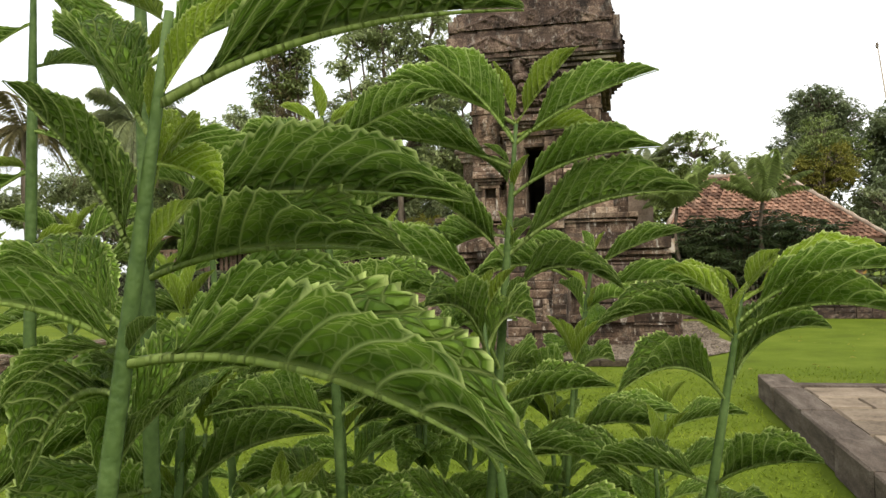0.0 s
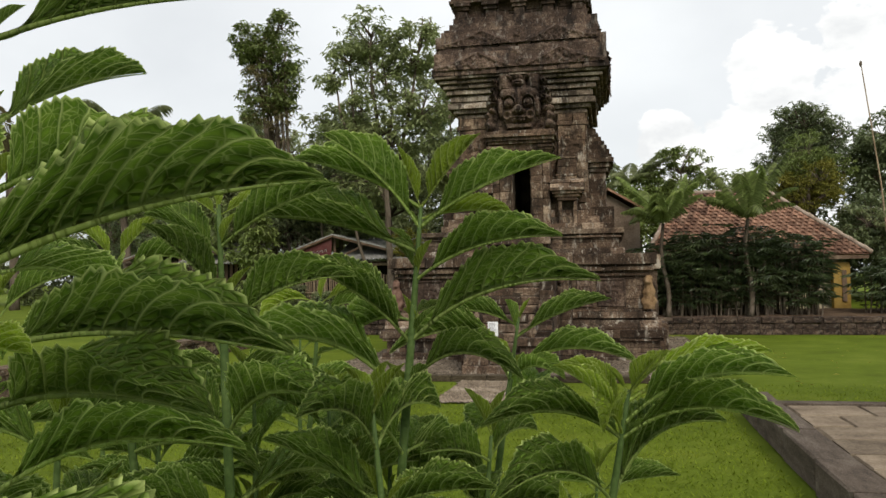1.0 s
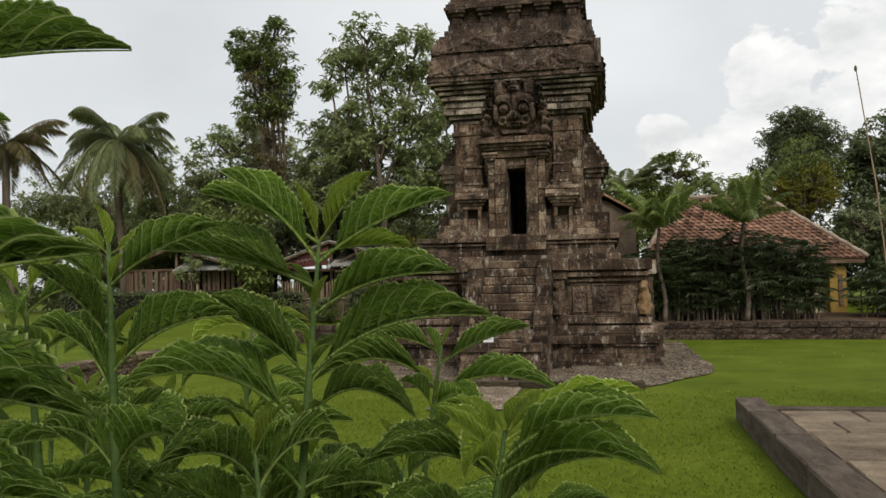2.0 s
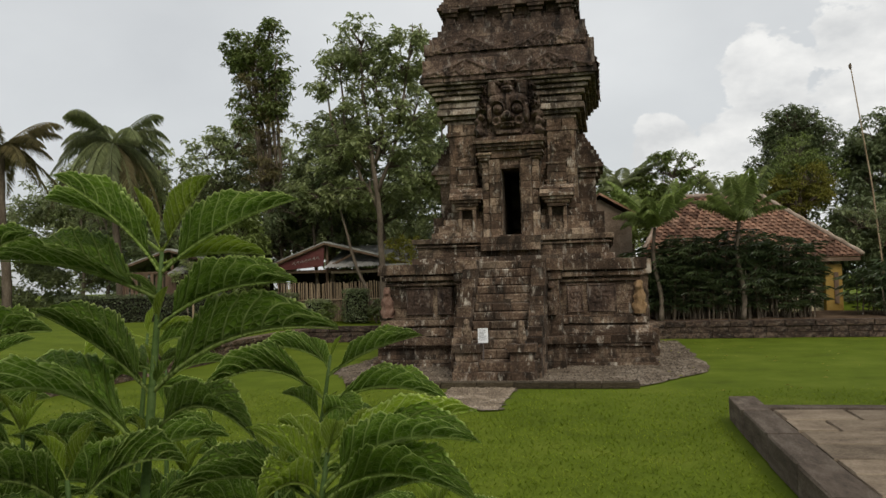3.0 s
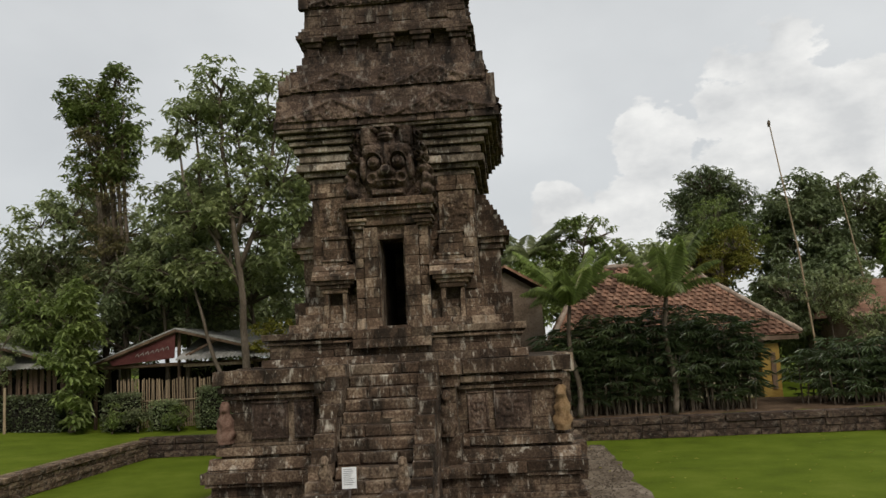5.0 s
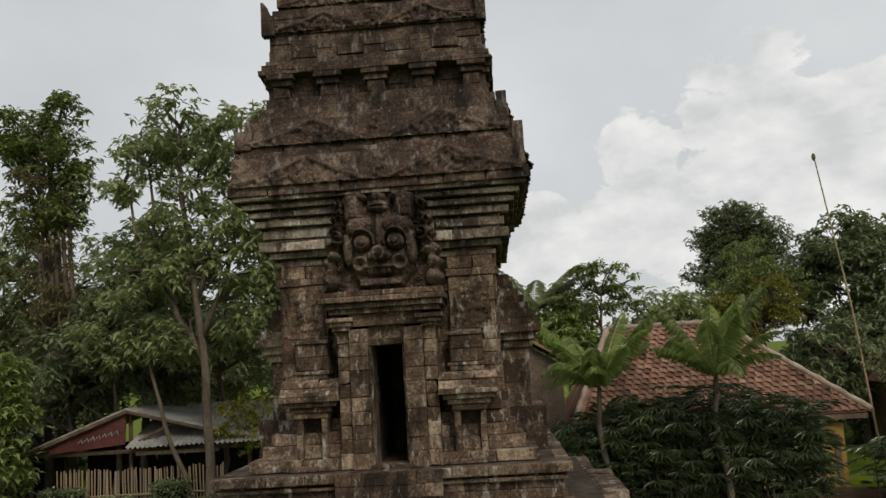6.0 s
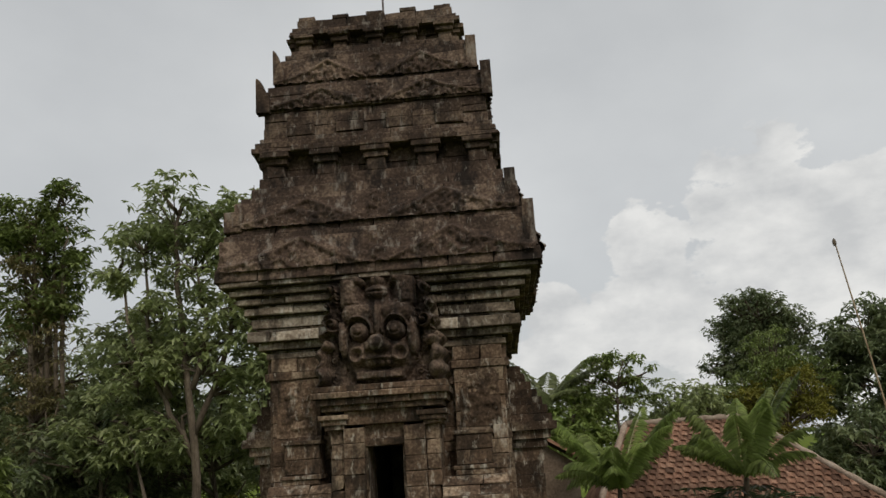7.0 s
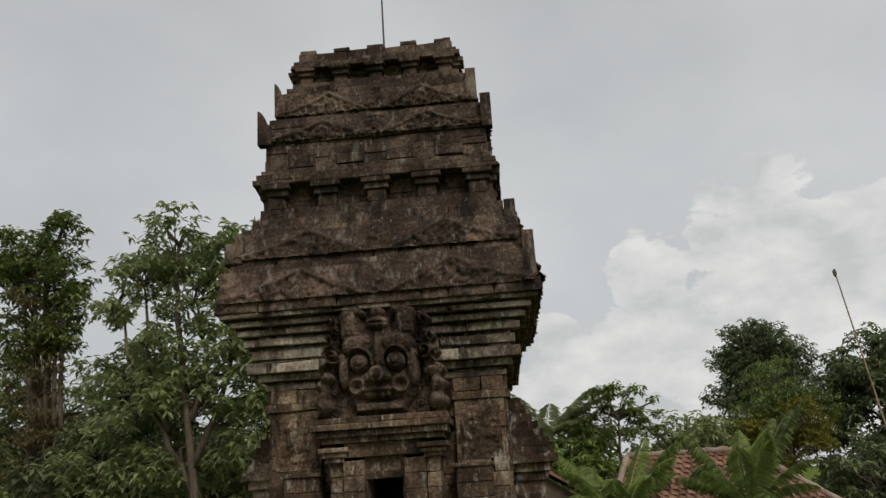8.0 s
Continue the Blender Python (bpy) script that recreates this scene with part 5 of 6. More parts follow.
def hedge(x0, x1, y0, y1, z0, z1, n, seed, label, mat=None):
    rng = random.Random(seed)
    root = thing("hedge", (0, 0, 0), label, "hedge")
    # filler box coloured near-black, as shade between the leaves
    core = ([], [])
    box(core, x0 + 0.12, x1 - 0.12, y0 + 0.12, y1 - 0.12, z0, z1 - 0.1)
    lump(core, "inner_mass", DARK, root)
    vf = ([], [])
    for _ in range(n):
        p = [rng.uniform(x0, x1), rng.uniform(y0, y1), rng.uniform(z0, z1)]
        k = rng.random()
        if k < 0.55:
            p[1] = y0 + rng.uniform(-0.05, 0.1)
        elif k < 0.85:
            p[2] = z1 + rng.uniform(-0.1, 0.06)
        else:
            p[0] = rng.choice((x0, x1)) + rng.uniform(-0.05, 0.05)
        leaf_card(vf, p, 0.09, rng)
    lump(vf, "foliage", mat or LEAF_DARK, root)


hedge(-21.5, -13.1, 7.9, 8.6, 0.7, 2.0, 9000, 1, "clipped dark green hedge along the bamboo shed")
hedge(-11.6, -10.3, 8.0, 8.6, 0.7, 1.9, 1700, 2, "clipped dark hedge block by the climber tree")
hedge(-9.9, -8.9, 7.9, 8.5, 0.7, 1.6, 1300, 3, "low clipped bush in front of the fence")
hedge(-8.2, -7.2, 7.7, 8.5, 0.7, 2.0, 1600, 4, "square clipped bush in front of the bamboo fence")
for i, (x, s) in enumerate(((-10.1, 0.5), (-8.7, 0.45), (-6.7, 0.6), (-11.0, 0.4))):
    tree("garden_plant", (x, 7.6, 0.65), [(x, 7.6, 0.65 + s)], scatter(x, 7.6, 0.75 + s, 0.25, 0.2, 0.2, 4, 0.3, 200 + i), 420, 0.12, 210 + i, LEAF_LIGHT if i % 2 else LEAF_MID, "small leafy garden plant before the hedge", 0.03, category="plant")


# ---- sheds ----
def slats(root, name, x0, x1, y, z0, z1, w, gap, mat, seed, thick=0.02, ragged=0.0):
    rng = random.Random(seed)
    shape = []
    for _ in range(3):
        vf = ([], [])
        tube(vf, [(0, 0, 0), (rng.uniform(-0.004, 0.004), 0, 0.5), (0, 0, 1)], [0.5, 0.46, 0.48], 6)
        me = bpy.data.meshes.new(name)
        me.from_pydata(vf[0], [], vf[1])
        me.materials.append(mat)
        shape.append(me)
    x = x0
    while x < x1:
        ob = new(name, rng.choice(shape))
        ob.parent = root
        ob.matrix_basis = pose(x, y, z0, rng.uniform(-1, 1), rng.uniform(-1.5, 1.5), 0) @ Matrix.Diagonal((w, thick, z1 - z0 + rng.uniform(-ragged, ragged), 1))
        x += w + gap * rng.uniform(0.6, 1.4)


def gable_shed(name, xl, xp, xr, y0, y1, zl, zp, zr, label):
    """Posts, beams and two sheet-covered slopes with a ridge at xp."""
    root = thing(name, (0, 0, 0), label, "shed")
    for a, b, za, zb in ((xl, xp, zl, zp), (xp, xr, zp, zr)):
        vf = ([], [])
        n = 22
        for j in range(2):
            y = y0 - 0.35 if j == 0 else y1
            for i in range(n + 1):
                t = i / n
                vf[0].append((a + (b - a) * t, y, za + (zb - za) * t))
                vf[0].append((a + (b - a) * t, y, za + (zb - za) * t + 0.05))
        o = 2 * (n + 1)
        for i in range(n):
            p = 2 * i
            vf[1].extend([(p + 1, p + 3, o + p + 3, o + p + 1), (p, o + p, o + p + 2, p + 2), (p, p + 2, p + 3, p + 1)])
        lump(vf, "roof_slope", SHEET, root, "weathered grey sheet roofing")
        vf = ([], [])
        tube(vf, [(a, y0 - 0.3, za - 0.05), (b, y0 - 0.3, zb - 0.05)], [0.06, 0.06], 6)
        lump(vf, "rafter", WOOD, root)
    # the wing's roof rises away from its front eave to a ridge running sideways
    for i in range(5):
        a, b = xp + 0.1 + (xr + 0.3 - xp) * i / 5, xp + 0.1 + (xr + 0.3 - xp) * (i + 1) / 5
        vf = ([], [])
        n = 12
        za, zb = zr - 0.08, zp - 0.06
        for j, (y, z) in enumerate(((y0 - 0.6, za), (y0 + 2.4, zb))):
            for q in range(n + 1):
                x = a + (b - a + 0.04) * q / n
                vf[0].append((x, y + RNG.uniform(-0.03, 0.03) * (q % 2), z + 0.03 * math.cos(q * math.pi) + 0.012 * i % 0.03))
        vf[1].extend([(q, q + 1, n + 2 + q, n + 1 + q) for q in range(n)])
        lump(vf, "roof_sheet", SHEET, root, "pale weathered corrugated roofing")
    # back wall painted near-black to give the shed its inner shade
    vf = ([], [])
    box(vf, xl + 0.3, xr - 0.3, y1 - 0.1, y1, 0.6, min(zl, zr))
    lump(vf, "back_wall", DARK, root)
    for x in (xl + 0.3, xp, xr - 0.3):
        vf = ([], [])
        top = zp if x == xp else min(zl, zr)
        tube(vf, [(x, y0, 0.6), (x, y0, top)], [0.07, 0.06], 7)
        lump(vf, "post", WOOD, root)
    vf = ([], [])
    tube(vf, [(xl, y0, min(zl, zr) - 0.02), (xr, y0, min(zl, zr) - 0.02)], [0.07, 0.07], 6)
    lump(vf, "beam", WOOD, root)
    return root


shed = gable_shed("slatted_shed", -19.2, -16.5, -13.1, 9.0, 13.0, 3.15, 4.0, 3.0, "long slatted wooden shed with a grey sheet roof")
slats(shed, "slat", -18.9, -13.4, 8.98, 0.7, 3.0, 0.17, 0.06, WOOD, 1)
shed = gable_shed("open_shed", -12.6, -9.25, -5.4, 9.0, 12.5, 2.85, 4.05, 3.05, "open timber shed with a maroon gable board")
vf = ([], [])
add(vf, [(-11.6, 8.8, 2.88), (-9.35, 8.8, 3.05), (-9.3, 8.8, 3.92), (-11.7, 8.8, 3.05), (-11.6, 8.84, 2.88), (-9.35, 8.84, 3.05), (-9.3, 8.84, 3.92), (-11.7, 8.84, 3.05)],
    [(0, 1, 2, 3), (7, 6, 5, 4), (0, 4, 5, 1), (1, 5, 6, 2), (2, 6, 7, 3), (3, 7, 4, 0)])
board = lump(vf, "gable_board", REDBOARD, shed, "faded maroon painted gable board")
vf = ([], [])
for i in range(7):
    x = -10.75 + 0.18 * i
    tube(vf, [(x, 8.785, 3.16 + 0.035 * i), (x + 0.1, 8.785, 3.26 + 0.035 * i), (x + 0.13, 8.785, 3.14 + 0.035 * i)], [0.014] * 3, 4)
lump(vf, "lettering", SHEET, board, "faded pale unreadable scrawl")
vf = ([], [])
tube(vf, [(-9.2, 8.9, 3.0), (-7.9, 8.9, 3.6)], [0.05, 0.05], 6)
lump(vf, "brace", WOOD, shed)
vf = ([], [])
box(vf, -9.0, -6.6, 8.75, 9.0, 2.72, 2.82)
lump(vf, "shelf_board", BAMBOO, shed)
slats(shed, "cane", -11.4, -6.4, 8.85, 0.7, 2.35, 0.05, 0.035, BAMBOO, 2, 0.05, 0.06)
vf = ([], [])
tube(vf, [(-11.4, 8.8, 1.6), (-6.4, 8.8, 1.62)], [0.035, 0.035], 6)
lump(vf, "rail", BAMBOO, shed)


# ---- the tiled house behind the palms ----
def tiled_house():
    root = thing("tiled_house", (0, 0, 0), "low house with a hipped red clay tile roof", "house")
    vf = ([], [])
    box(vf, 4.4, 11.0, 9.8, 15.0, 0.5, 2.9)
    lump(vf, "wall", PLASTER, root)
    vf = ([], [])
    A, B = (5.3, 12, 5.55), (8.8, 12, 5.55)
    c = [(3.7, 9.0, 2.8), (12.0, 9.0, 2.8), (12.0, 15.0, 2.8), (3.7, 15.0, 2.8)]
    add(vf, c + [A, B], [(0, 1, 5, 4), (1, 2, 5), (2, 3, 4, 5), (3, 0, 4), (3, 2, 1, 0)])
    roof = lump(vf, "roof", TILE, root)
    tile = []
    for q in range(4):
        vs, fs = [], []
        n = 4
        for j in range(2):
            for i in range(n + 1):
                t = i / n
                vs.append((t - 0.5, j - 0.5 + RNG.uniform(-0.02, 0.02), 0.12 * math.sin(t * math.pi * 1.6 + 0.3) + (0.0 if j else 0.16)))
                vs.append((t - 0.5, j - 0.5, -0.02 + (0.0 if j else 0.10)))
        o = 2 * (n + 1)
        for i in range(n):
            p = 2 * i
            fs += [(p, p + 2, o + p + 2, o + p), (p + 1, p + 3, p + 2, p)]
        me = bpy.data.meshes.new("roof_tile")
        me.from_pydata(vs, [], fs)
        me.materials.append(TILE)
        tile.append(me)
    rows, w = 19, 0.24
    slope = Vector((0, 3.0, 2.75))
    pitch = math.degrees(math.atan2(2.75, 3.0))
    L = slope.length / rows
    rest = ([], [])
    for r in range(rows):
        f = (r + 0.5) / rows
        y, z = 9.0 + 3.0 * f, 2.8 + 2.75 * f
        x0, x1 = 3.75 + 1.6 * f, 12.0 - 3.2 * f
        m = int((x1 - x0) / w)
        for i in range(m):
            x = x1 - w * (i + 0.5)
            place = pose(x, y, z + 0.04, pitch + RNG.uniform(-1.5, 1.5), 0, RNG.uniform(-2, 2)) @ Matrix.Diagonal((w * 1.03, L * 1.15, 0.24, 1))
            me = RNG.choice(tile)
            if 6.4 < x < 10.2 and f > 0.2:
                ob = new("roof_tile", me)
                ob.parent = roof
                ob.matrix_basis = place
            else:
                add(rest, [tuple(place @ q.co) for q in me.vertices], [tuple(p.vertices) for p in me.polygons])
    tagged(lump(rest, "tile_field", TILE, roof), kind="stuff")
    for a, b in ((A, B), (B, c[1]), (A, c[0])):
        vf = ([], [])
        a, b = Vector(a), Vector(b)
        pts = [a.lerp(b, i / 16) + Vector((0, 0, 0.06 + 0.015 * (i % 2))) for i in range(17)]
        tube(vf, pts, [0.10 if i % 2 else 0.085 for i in range(17)], 8)
        lump(vf, "ridge_tiles", MORTAR, root, "pale mortared ridge tiles", smooth=True)
    vf = ([], [])
    box(vf, 3.8, 11.9, 9.02, 9.12, 2.62, 2.76)
    lump(vf, "fascia", WOOD, root)
    vf = ([], [])
    box(vf, 10.7, 11.3, 9.3, 9.75, 0.5, 2.5)
    gate = lump(vf, "porch_wall", YELLOW, root, "yellow ochre plastered porch wall")
    vf = ([], [])
    box(vf, 11.0, 11.16, 9.26, 9.32, 1.0, 2.2)
    lump(vf, "window_slit", WOOD, gate)
    # small gabled wing beside the temple
    vf = ([], [])
    add(vf, [(1.2, 8.6, 0.5), (3.5, 8.6, 0.5), (3.5, 8.6, 4.6), (2.3, 8.6, 5.35), (1.2, 8.6, 4.6), (1.2, 12, 0.5), (3.5, 12, 0.5), (3.5, 12, 4.6), (2.3, 12, 5.35), (1.2, 12, 4.6)],
        [(0, 1, 2, 3, 4), (9, 8, 7, 6, 5), (0, 5, 6, 1), (1, 6, 7, 2), (0, 4, 9, 5)])
    lump(vf, "gable_wall", GABLE, root)
    for a, b in (((0.9, 4.45), (2.3, 5.5)), ((2.3, 5.5), (3.95, 4.5))):
        vf = ([], [])
        (xa, za), (xb, zb) = a, b
        add(vf, [(xa, 8.3, za), (xb, 8.3, zb), (xb, 8.3, zb + 0.09), (xa, 8.3, za + 0.09), (xa, 12, za), (xb, 12, zb), (xb, 12, zb + 0.09), (xa, 12, za + 0.09)],
            [(0, 1, 2, 3), (7, 6, 5, 4), (3, 2, 6, 7), (0, 4, 5, 1), (1, 5, 6, 2), (3, 7, 4, 0)])
        lump(vf, "gable_roof", TILE, root)


tiled_house()
far_house = thing("distant_house", (0, 0, 0), "far house with a brown tiled gable roof", "house")
vf = ([], [])
box(vf, 15.0, 21.0, 12.5, 16.0, 0.6, 3.4)
lump(vf, "wall", GABLE, far_house)
vf = ([], [])
add(vf, [(14.6, 12.0, 3.3), (21.4, 12.0, 3.3), (21.4, 16.4, 3.3), (14.6, 16.4, 3.3), (15.8, 14.2, 4.75), (21.4, 14.2, 4.75)], [(0, 1, 5, 4), (2, 3, 4, 5), (3, 0, 4), (1, 2, 5), (3, 2, 1, 0)])
lump(vf, "roof", TILE, far_house)
for (a, b) in (((14.3, 14, 0.7), (13.25, 14, 11.3)), ((16.9, 14.6, 0.7), (15.9, 14.6, 8.7))):
    mast = thing("bamboo_mast", (0, 0, 0), "thin leaning bamboo aerial mast behind the house", "mast", "aerial masts")
    vf = ([], [])
    tube(vf, [a, tuple((Vector(a) + Vector(b)) / 2 + Vector((0.12, 0, 0))), b], [0.05, 0.035, 0.022], 6)
    lump(vf, "pole", BAMBOO, mast)
    vf = ([], [])
    blob(vf, (b[0], b[1], b[2] - 0.1), (0.07, 0.07, 0.14), 7, 5)
    lump(vf, "tip", BARK, mast)
post = thing("fence_post", (0, 0, 0), "pale wooden post standing before the hedge", "post")
vf = ([], [])
tube(vf, [(-14.7, 7.5, 0.6), (-14.7, 7.5, 2.35)], [0.05, 0.045], 7)
lump(vf, "post", BAMBOO, post)

# a broad tree standing off the terrace, whose outer twigs hang into the sky
tree("terrace_tree", (11.4, -14.6, 0.0), [(11.3, -14.6, 2.5), (10.6, -14.8, 4.6), (9.3, -15.0, 5.8)],
     [(6.52, -15.30, 5.27, 0.42, 0.4, 0.22), (7.61, -15.30, 5.66, 0.9, 0.7, 0.5), (9.6, -15.0, 6.4, 1.2, 1.0, 0.7), (11.0, -14.8, 6.6, 1.4, 1.2, 0.9)], 2600, 0.13, 97, LEAF_YELLOW, "broad tree with yellowing leaves beside the paved terrace", 0.16)


# ---- the shrubs close to the eye ----
def shrub_leaf_material(name, dark, mid, vein):
    """Quilted leaf: pale branching veins and a puckered surface between them, laid out along the blade."""
    m = bpy.data.materials.new(name)
    m.use_nodes = True
    nodes, links = m.node_tree.nodes, m.node_tree.links
    bsdf = nodes["Principled BSDF"]
    uv = nodes.new("ShaderNodeUVMap")
    uv.uv_map = "blade"
    sep = nodes.new("ShaderNodeSeparateXYZ")
    links.new(uv.outputs["UV"], sep.inputs["Vector"])

    def op(kind, a, b=None, c=None):
        n = nodes.new("ShaderNodeMath")
        n.operation = kind
        for i, q in enumerate((a, b, c)):
            if q is None:
                continue
            if isinstance(q, (int, float)):
                n.inputs[i].default_value = q
            else:
                links.new(q, n.inputs[i])
        return n.outputs["Value"]

    u, v = sep.outputs["X"], sep.outputs["Y"]
    av = op("ABSOLUTE", v)
    bend = op("MULTIPLY", op("POWER", av, 1.2), 0.20)
    ph = op("MULTIPLY", op("SUBTRACT", u, bend), 9.5)
    side = op("ABSOLUTE", op("SUBTRACT", op("FRACT", ph), 0.5))
    line = op("SUBTRACT", 1.0, op("MINIMUM", op("MULTIPLY", op("SUBTRACT", 0.5, side), 13.0), 1.0))
    mid_line = op("SUBTRACT", 1.0, op("MINIMUM", op("MULTIPLY", av, 16.0), 1.0))
    veins = op("MAXIMUM", line, mid_line)
    comb = nodes.new("ShaderNodeCombineXYZ")
    links.new(op("MULTIPLY", ph, 1.0), comb.inputs["X"])
    links.new(op("MULTIPLY", v, 3.2), comb.inputs["Y"])
    vor = nodes.new("ShaderNodeTexVoronoi")
    vor.feature = "DISTANCE_TO_EDGE"
    vor.inputs["Scale"].default_value = 2.6
    links.new(comb.outputs["Vector"], vor.inputs["Vector"])
    net = op("SUBTRACT", 1.0, op("MINIMUM", op("MULTIPLY", vor.outputs["Distance"], 13.0), 1.0))
    allv = op("MAXIMUM", veins, op("MULTIPLY", net, 0.45))
    rim = op("MINIMUM", op("MAXIMUM", op("MULTIPLY", op("SUBTRACT", av, 0.945), 20.0), 0.0), 1.0)
    oi = nodes.new("ShaderNodeObjectInfo")
    noi = nodes.new("ShaderNodeTexNoise")
    noi.inputs["Scale"].default_value, noi.inputs["Detail"].default_value = 5.0, 5
    links.new(uv.outputs["UV"], noi.inputs["Vector"])
    ramp = nodes.new("ShaderNodeValToRGB")
    e = ramp.color_ramp.elements
    e[0].position, e[0].color = 0.32, (*dark, 1)
    e[1].position, e[1].color = 0.68, (*mid, 1)
    links.new(noi.outputs["Fac"], ramp.inputs["Fac"])
    mix = nodes.new("ShaderNodeMix")
    mix.data_type = "RGBA"
    links.new(op("MINIMUM", op("MULTIPLY", op("MAXIMUM", allv, rim), 0.9), 0.85), mix.inputs["Factor"])
    links.new(ramp.outputs["Color"], mix.inputs[6])
    mix.inputs[7].default_value = (*vein, 1)
    hsv = nodes.new("ShaderNodeHueSaturation")
    rng = nodes.new("ShaderNodeMapRange")
    rng.inputs["To Min"].default_value, rng.inputs["To Max"].default_value = 0.75, 1.3
    links.new(oi.outputs["Random"], rng.inputs["Value"])
    links.new(rng.outputs["Result"], hsv.inputs["Value"])
    links.new(mix.outputs[2], hsv.inputs["Color"])
    links.new(hsv.outputs["Color"], bsdf.inputs["Base Color"])
    bsdf.inputs["Roughness"].default_value, bsdf.inputs["Specular IOR Level"].default_value = 0.55, 0.2
    hgt = op("SUBTRACT", op("MULTIPLY", op("MINIMUM", op("MULTIPLY", vor.outputs["Distance"], 4.0), 1.0), 0.5), allv)
    bump = nodes.new("ShaderNodeBump")
    bump.inputs["Strength"].default_value, bump.inputs["Distance"].default_value = 1.0, 0.0035
    links.new(hgt, bump.inputs["Height"])
    links.new(bump.outputs["Normal"], bsdf.inputs["Normal"])
    tr = nodes.new("ShaderNodeBsdfTranslucent")
    links.new(hsv.outputs["Color"], tr.inputs["Color"])
    ms = nodes.new("ShaderNodeMixShader")
    ms.inputs["Fac"].default_value = 0.5
    links.new(bsdf.outputs["BSDF"], ms.inputs[1])
    links.new(tr.outputs["BSDF"], ms.inputs[2])
    links.new(ms.outputs["Shader"], nodes["Material Output"].inputs["Surface"])
    return m


SHRUB = shrub_leaf_material("shrub_leaf", (0.074, 0.142, 0.015), (0.158, 0.260, 0.028), (0.58, 0.69, 0.23))
SHRUB_YOUNG = shrub_leaf_material("young_shrub_leaf", (0.22, 0.325, 0.020), (0.33, 0.45, 0.036), (0.67, 0.75, 0.26))
STEM = material("green_shrub_stem", (0.032, 0.06, 0.014), (0.06, 0.10, 0.025), (0.10, 0.15, 0.045), 30, 300, 0.6, 0.2, 0.0)


def shrub_leaf_mesh(name, mat, arch, fold, seed, wave=0.010):
    """A toothed, quilted blade of unit length along +x with its stalk. It arches over by arch and its halves fold up along the rib."""
    rng = random.Random(seed)
    nu, nv = 128, 7
    verts, faces, uvs = [], [], []
    p1, p2 = rng.uniform(0, 6), rng.uniform(0, 6)

    def spine(u):
        return u, arch * 3.0 * u * (1 - u) * (1.12 - 0.24 * u)

    # rows of the blade follow the side veins
    for i in range(nu + 1):
        row = -0.20 + 1.20 * i / nu
        for j in range(-nv, nv + 1):
            s = j / nv
            a = abs(s)
            u = min(1.0, max(0.0, row + 0.20 * a ** 1.2))
            t = max(0.0, (u - 0.15) / 0.85)
            w = 0.225 * math.sin(math.pi * t ** 0.88) ** 0.95 * (1.04 - 0.10 * t) if 0 < t < 1 else 0.0
            tooth = ((t * 19) % 1.0) * 0.026 * math.sin(math.pi * min(1, t * 1.01)) ** 0.4 if 0.07 < t < 0.98 and a == 1 else 0.0
            reach = a * w + tooth
            # each half stands up from the rib and leans out towards its toothed edge
            lean = fold * (1.1 - 0.25 * a)
            x, z = spine(u)
            yy = (1 if s > 0 else -1) * (reach * math.cos(lean) + 0.006 * min(1, a * 9))
            z += reach * math.sin(lean)
            puff = 0.034 * math.sin(math.pi * ((row * 9.5) % 1.0)) ** 0.65 * min(1, a * 3.5) * min(1, w * 8) * (1.1 - 0.5 * a)
            yy -= (1 if s > 0 else -1) * puff * math.sin(lean)
            z += puff * math.cos(lean)
            z += wave * math.sin(u * 9 + p1 + s * 2) * a + wave * 1.2 * math.sin(u * 23 + p2) * a ** 3
            verts.append((x + 0.03 * a * a * math.sin(math.pi * t), yy, z))
            uvs.append((u, s))
    w2 = 2 * nv + 1
    for i in range(nu):
        for j in range(2 * nv):
            faces.append((i * w2 + j, (i + 1) * w2 + j, (i + 1) * w2 + j + 1, i * w2 + j + 1))
    # rib and stalk beneath
    n0 = len(verts)
    for i in range(13):
        u = i / 12
        x, z = spine(u)
        r = 0.011 * (1 - u) + 0.003
        for q in range(5):
            a = math.pi * 2 * q / 5
            verts.append((x, r * math.cos(a), z - 0.006 + r * math.sin(a)))
            uvs.append((u, 0.035))
    for i in range(12):
        for q in range(5):
            r2 = (q + 1) % 5
            o = n0 + i * 5
            faces.append((o + q, o + r2, o + 5 + r2, o + 5 + q))
    me = bpy.data.meshes.new(name)
    me.from_pydata(verts, [], faces)
    layer = me.uv_layers.new(name="blade")
    for loop in me.loops:
        layer.data[loop.index].uv = uvs[loop.vertex_index]
    me.materials.append(mat)
    me.shade_smooth()
    return me


LEAVES = {}


def shrub_leaf(root, at, az, el, length, width, arch, young=False, spin=0.0):
    key = (round(min(arch, 0.32) * 25), young, RNG.randrange(3))
    if key not in LEAVES:
        LEAVES[key] = shrub_leaf_mesh("leaf", SHRUB_YOUNG if young else SHRUB, key[0] / 25, 0.85 + 0.14 * key[2], key[0] + 7 * key[2] + (50 if young else 0))
    ob = new("leaf", LEAVES[key])
    ob.parent = root
    ob.matrix_basis = Matrix.Translation(at) @ pose(0, 0, 0, 0, 0, az) @ pose(0, 0, 0, 0, -el, 0) @ pose(0, 0, 0, spin + RNG.uniform(-12, 12), 0, 0) @ Matrix.Diagonal((length, length * width, length * (0.4 + 0.6 * width), 1))
    return ob


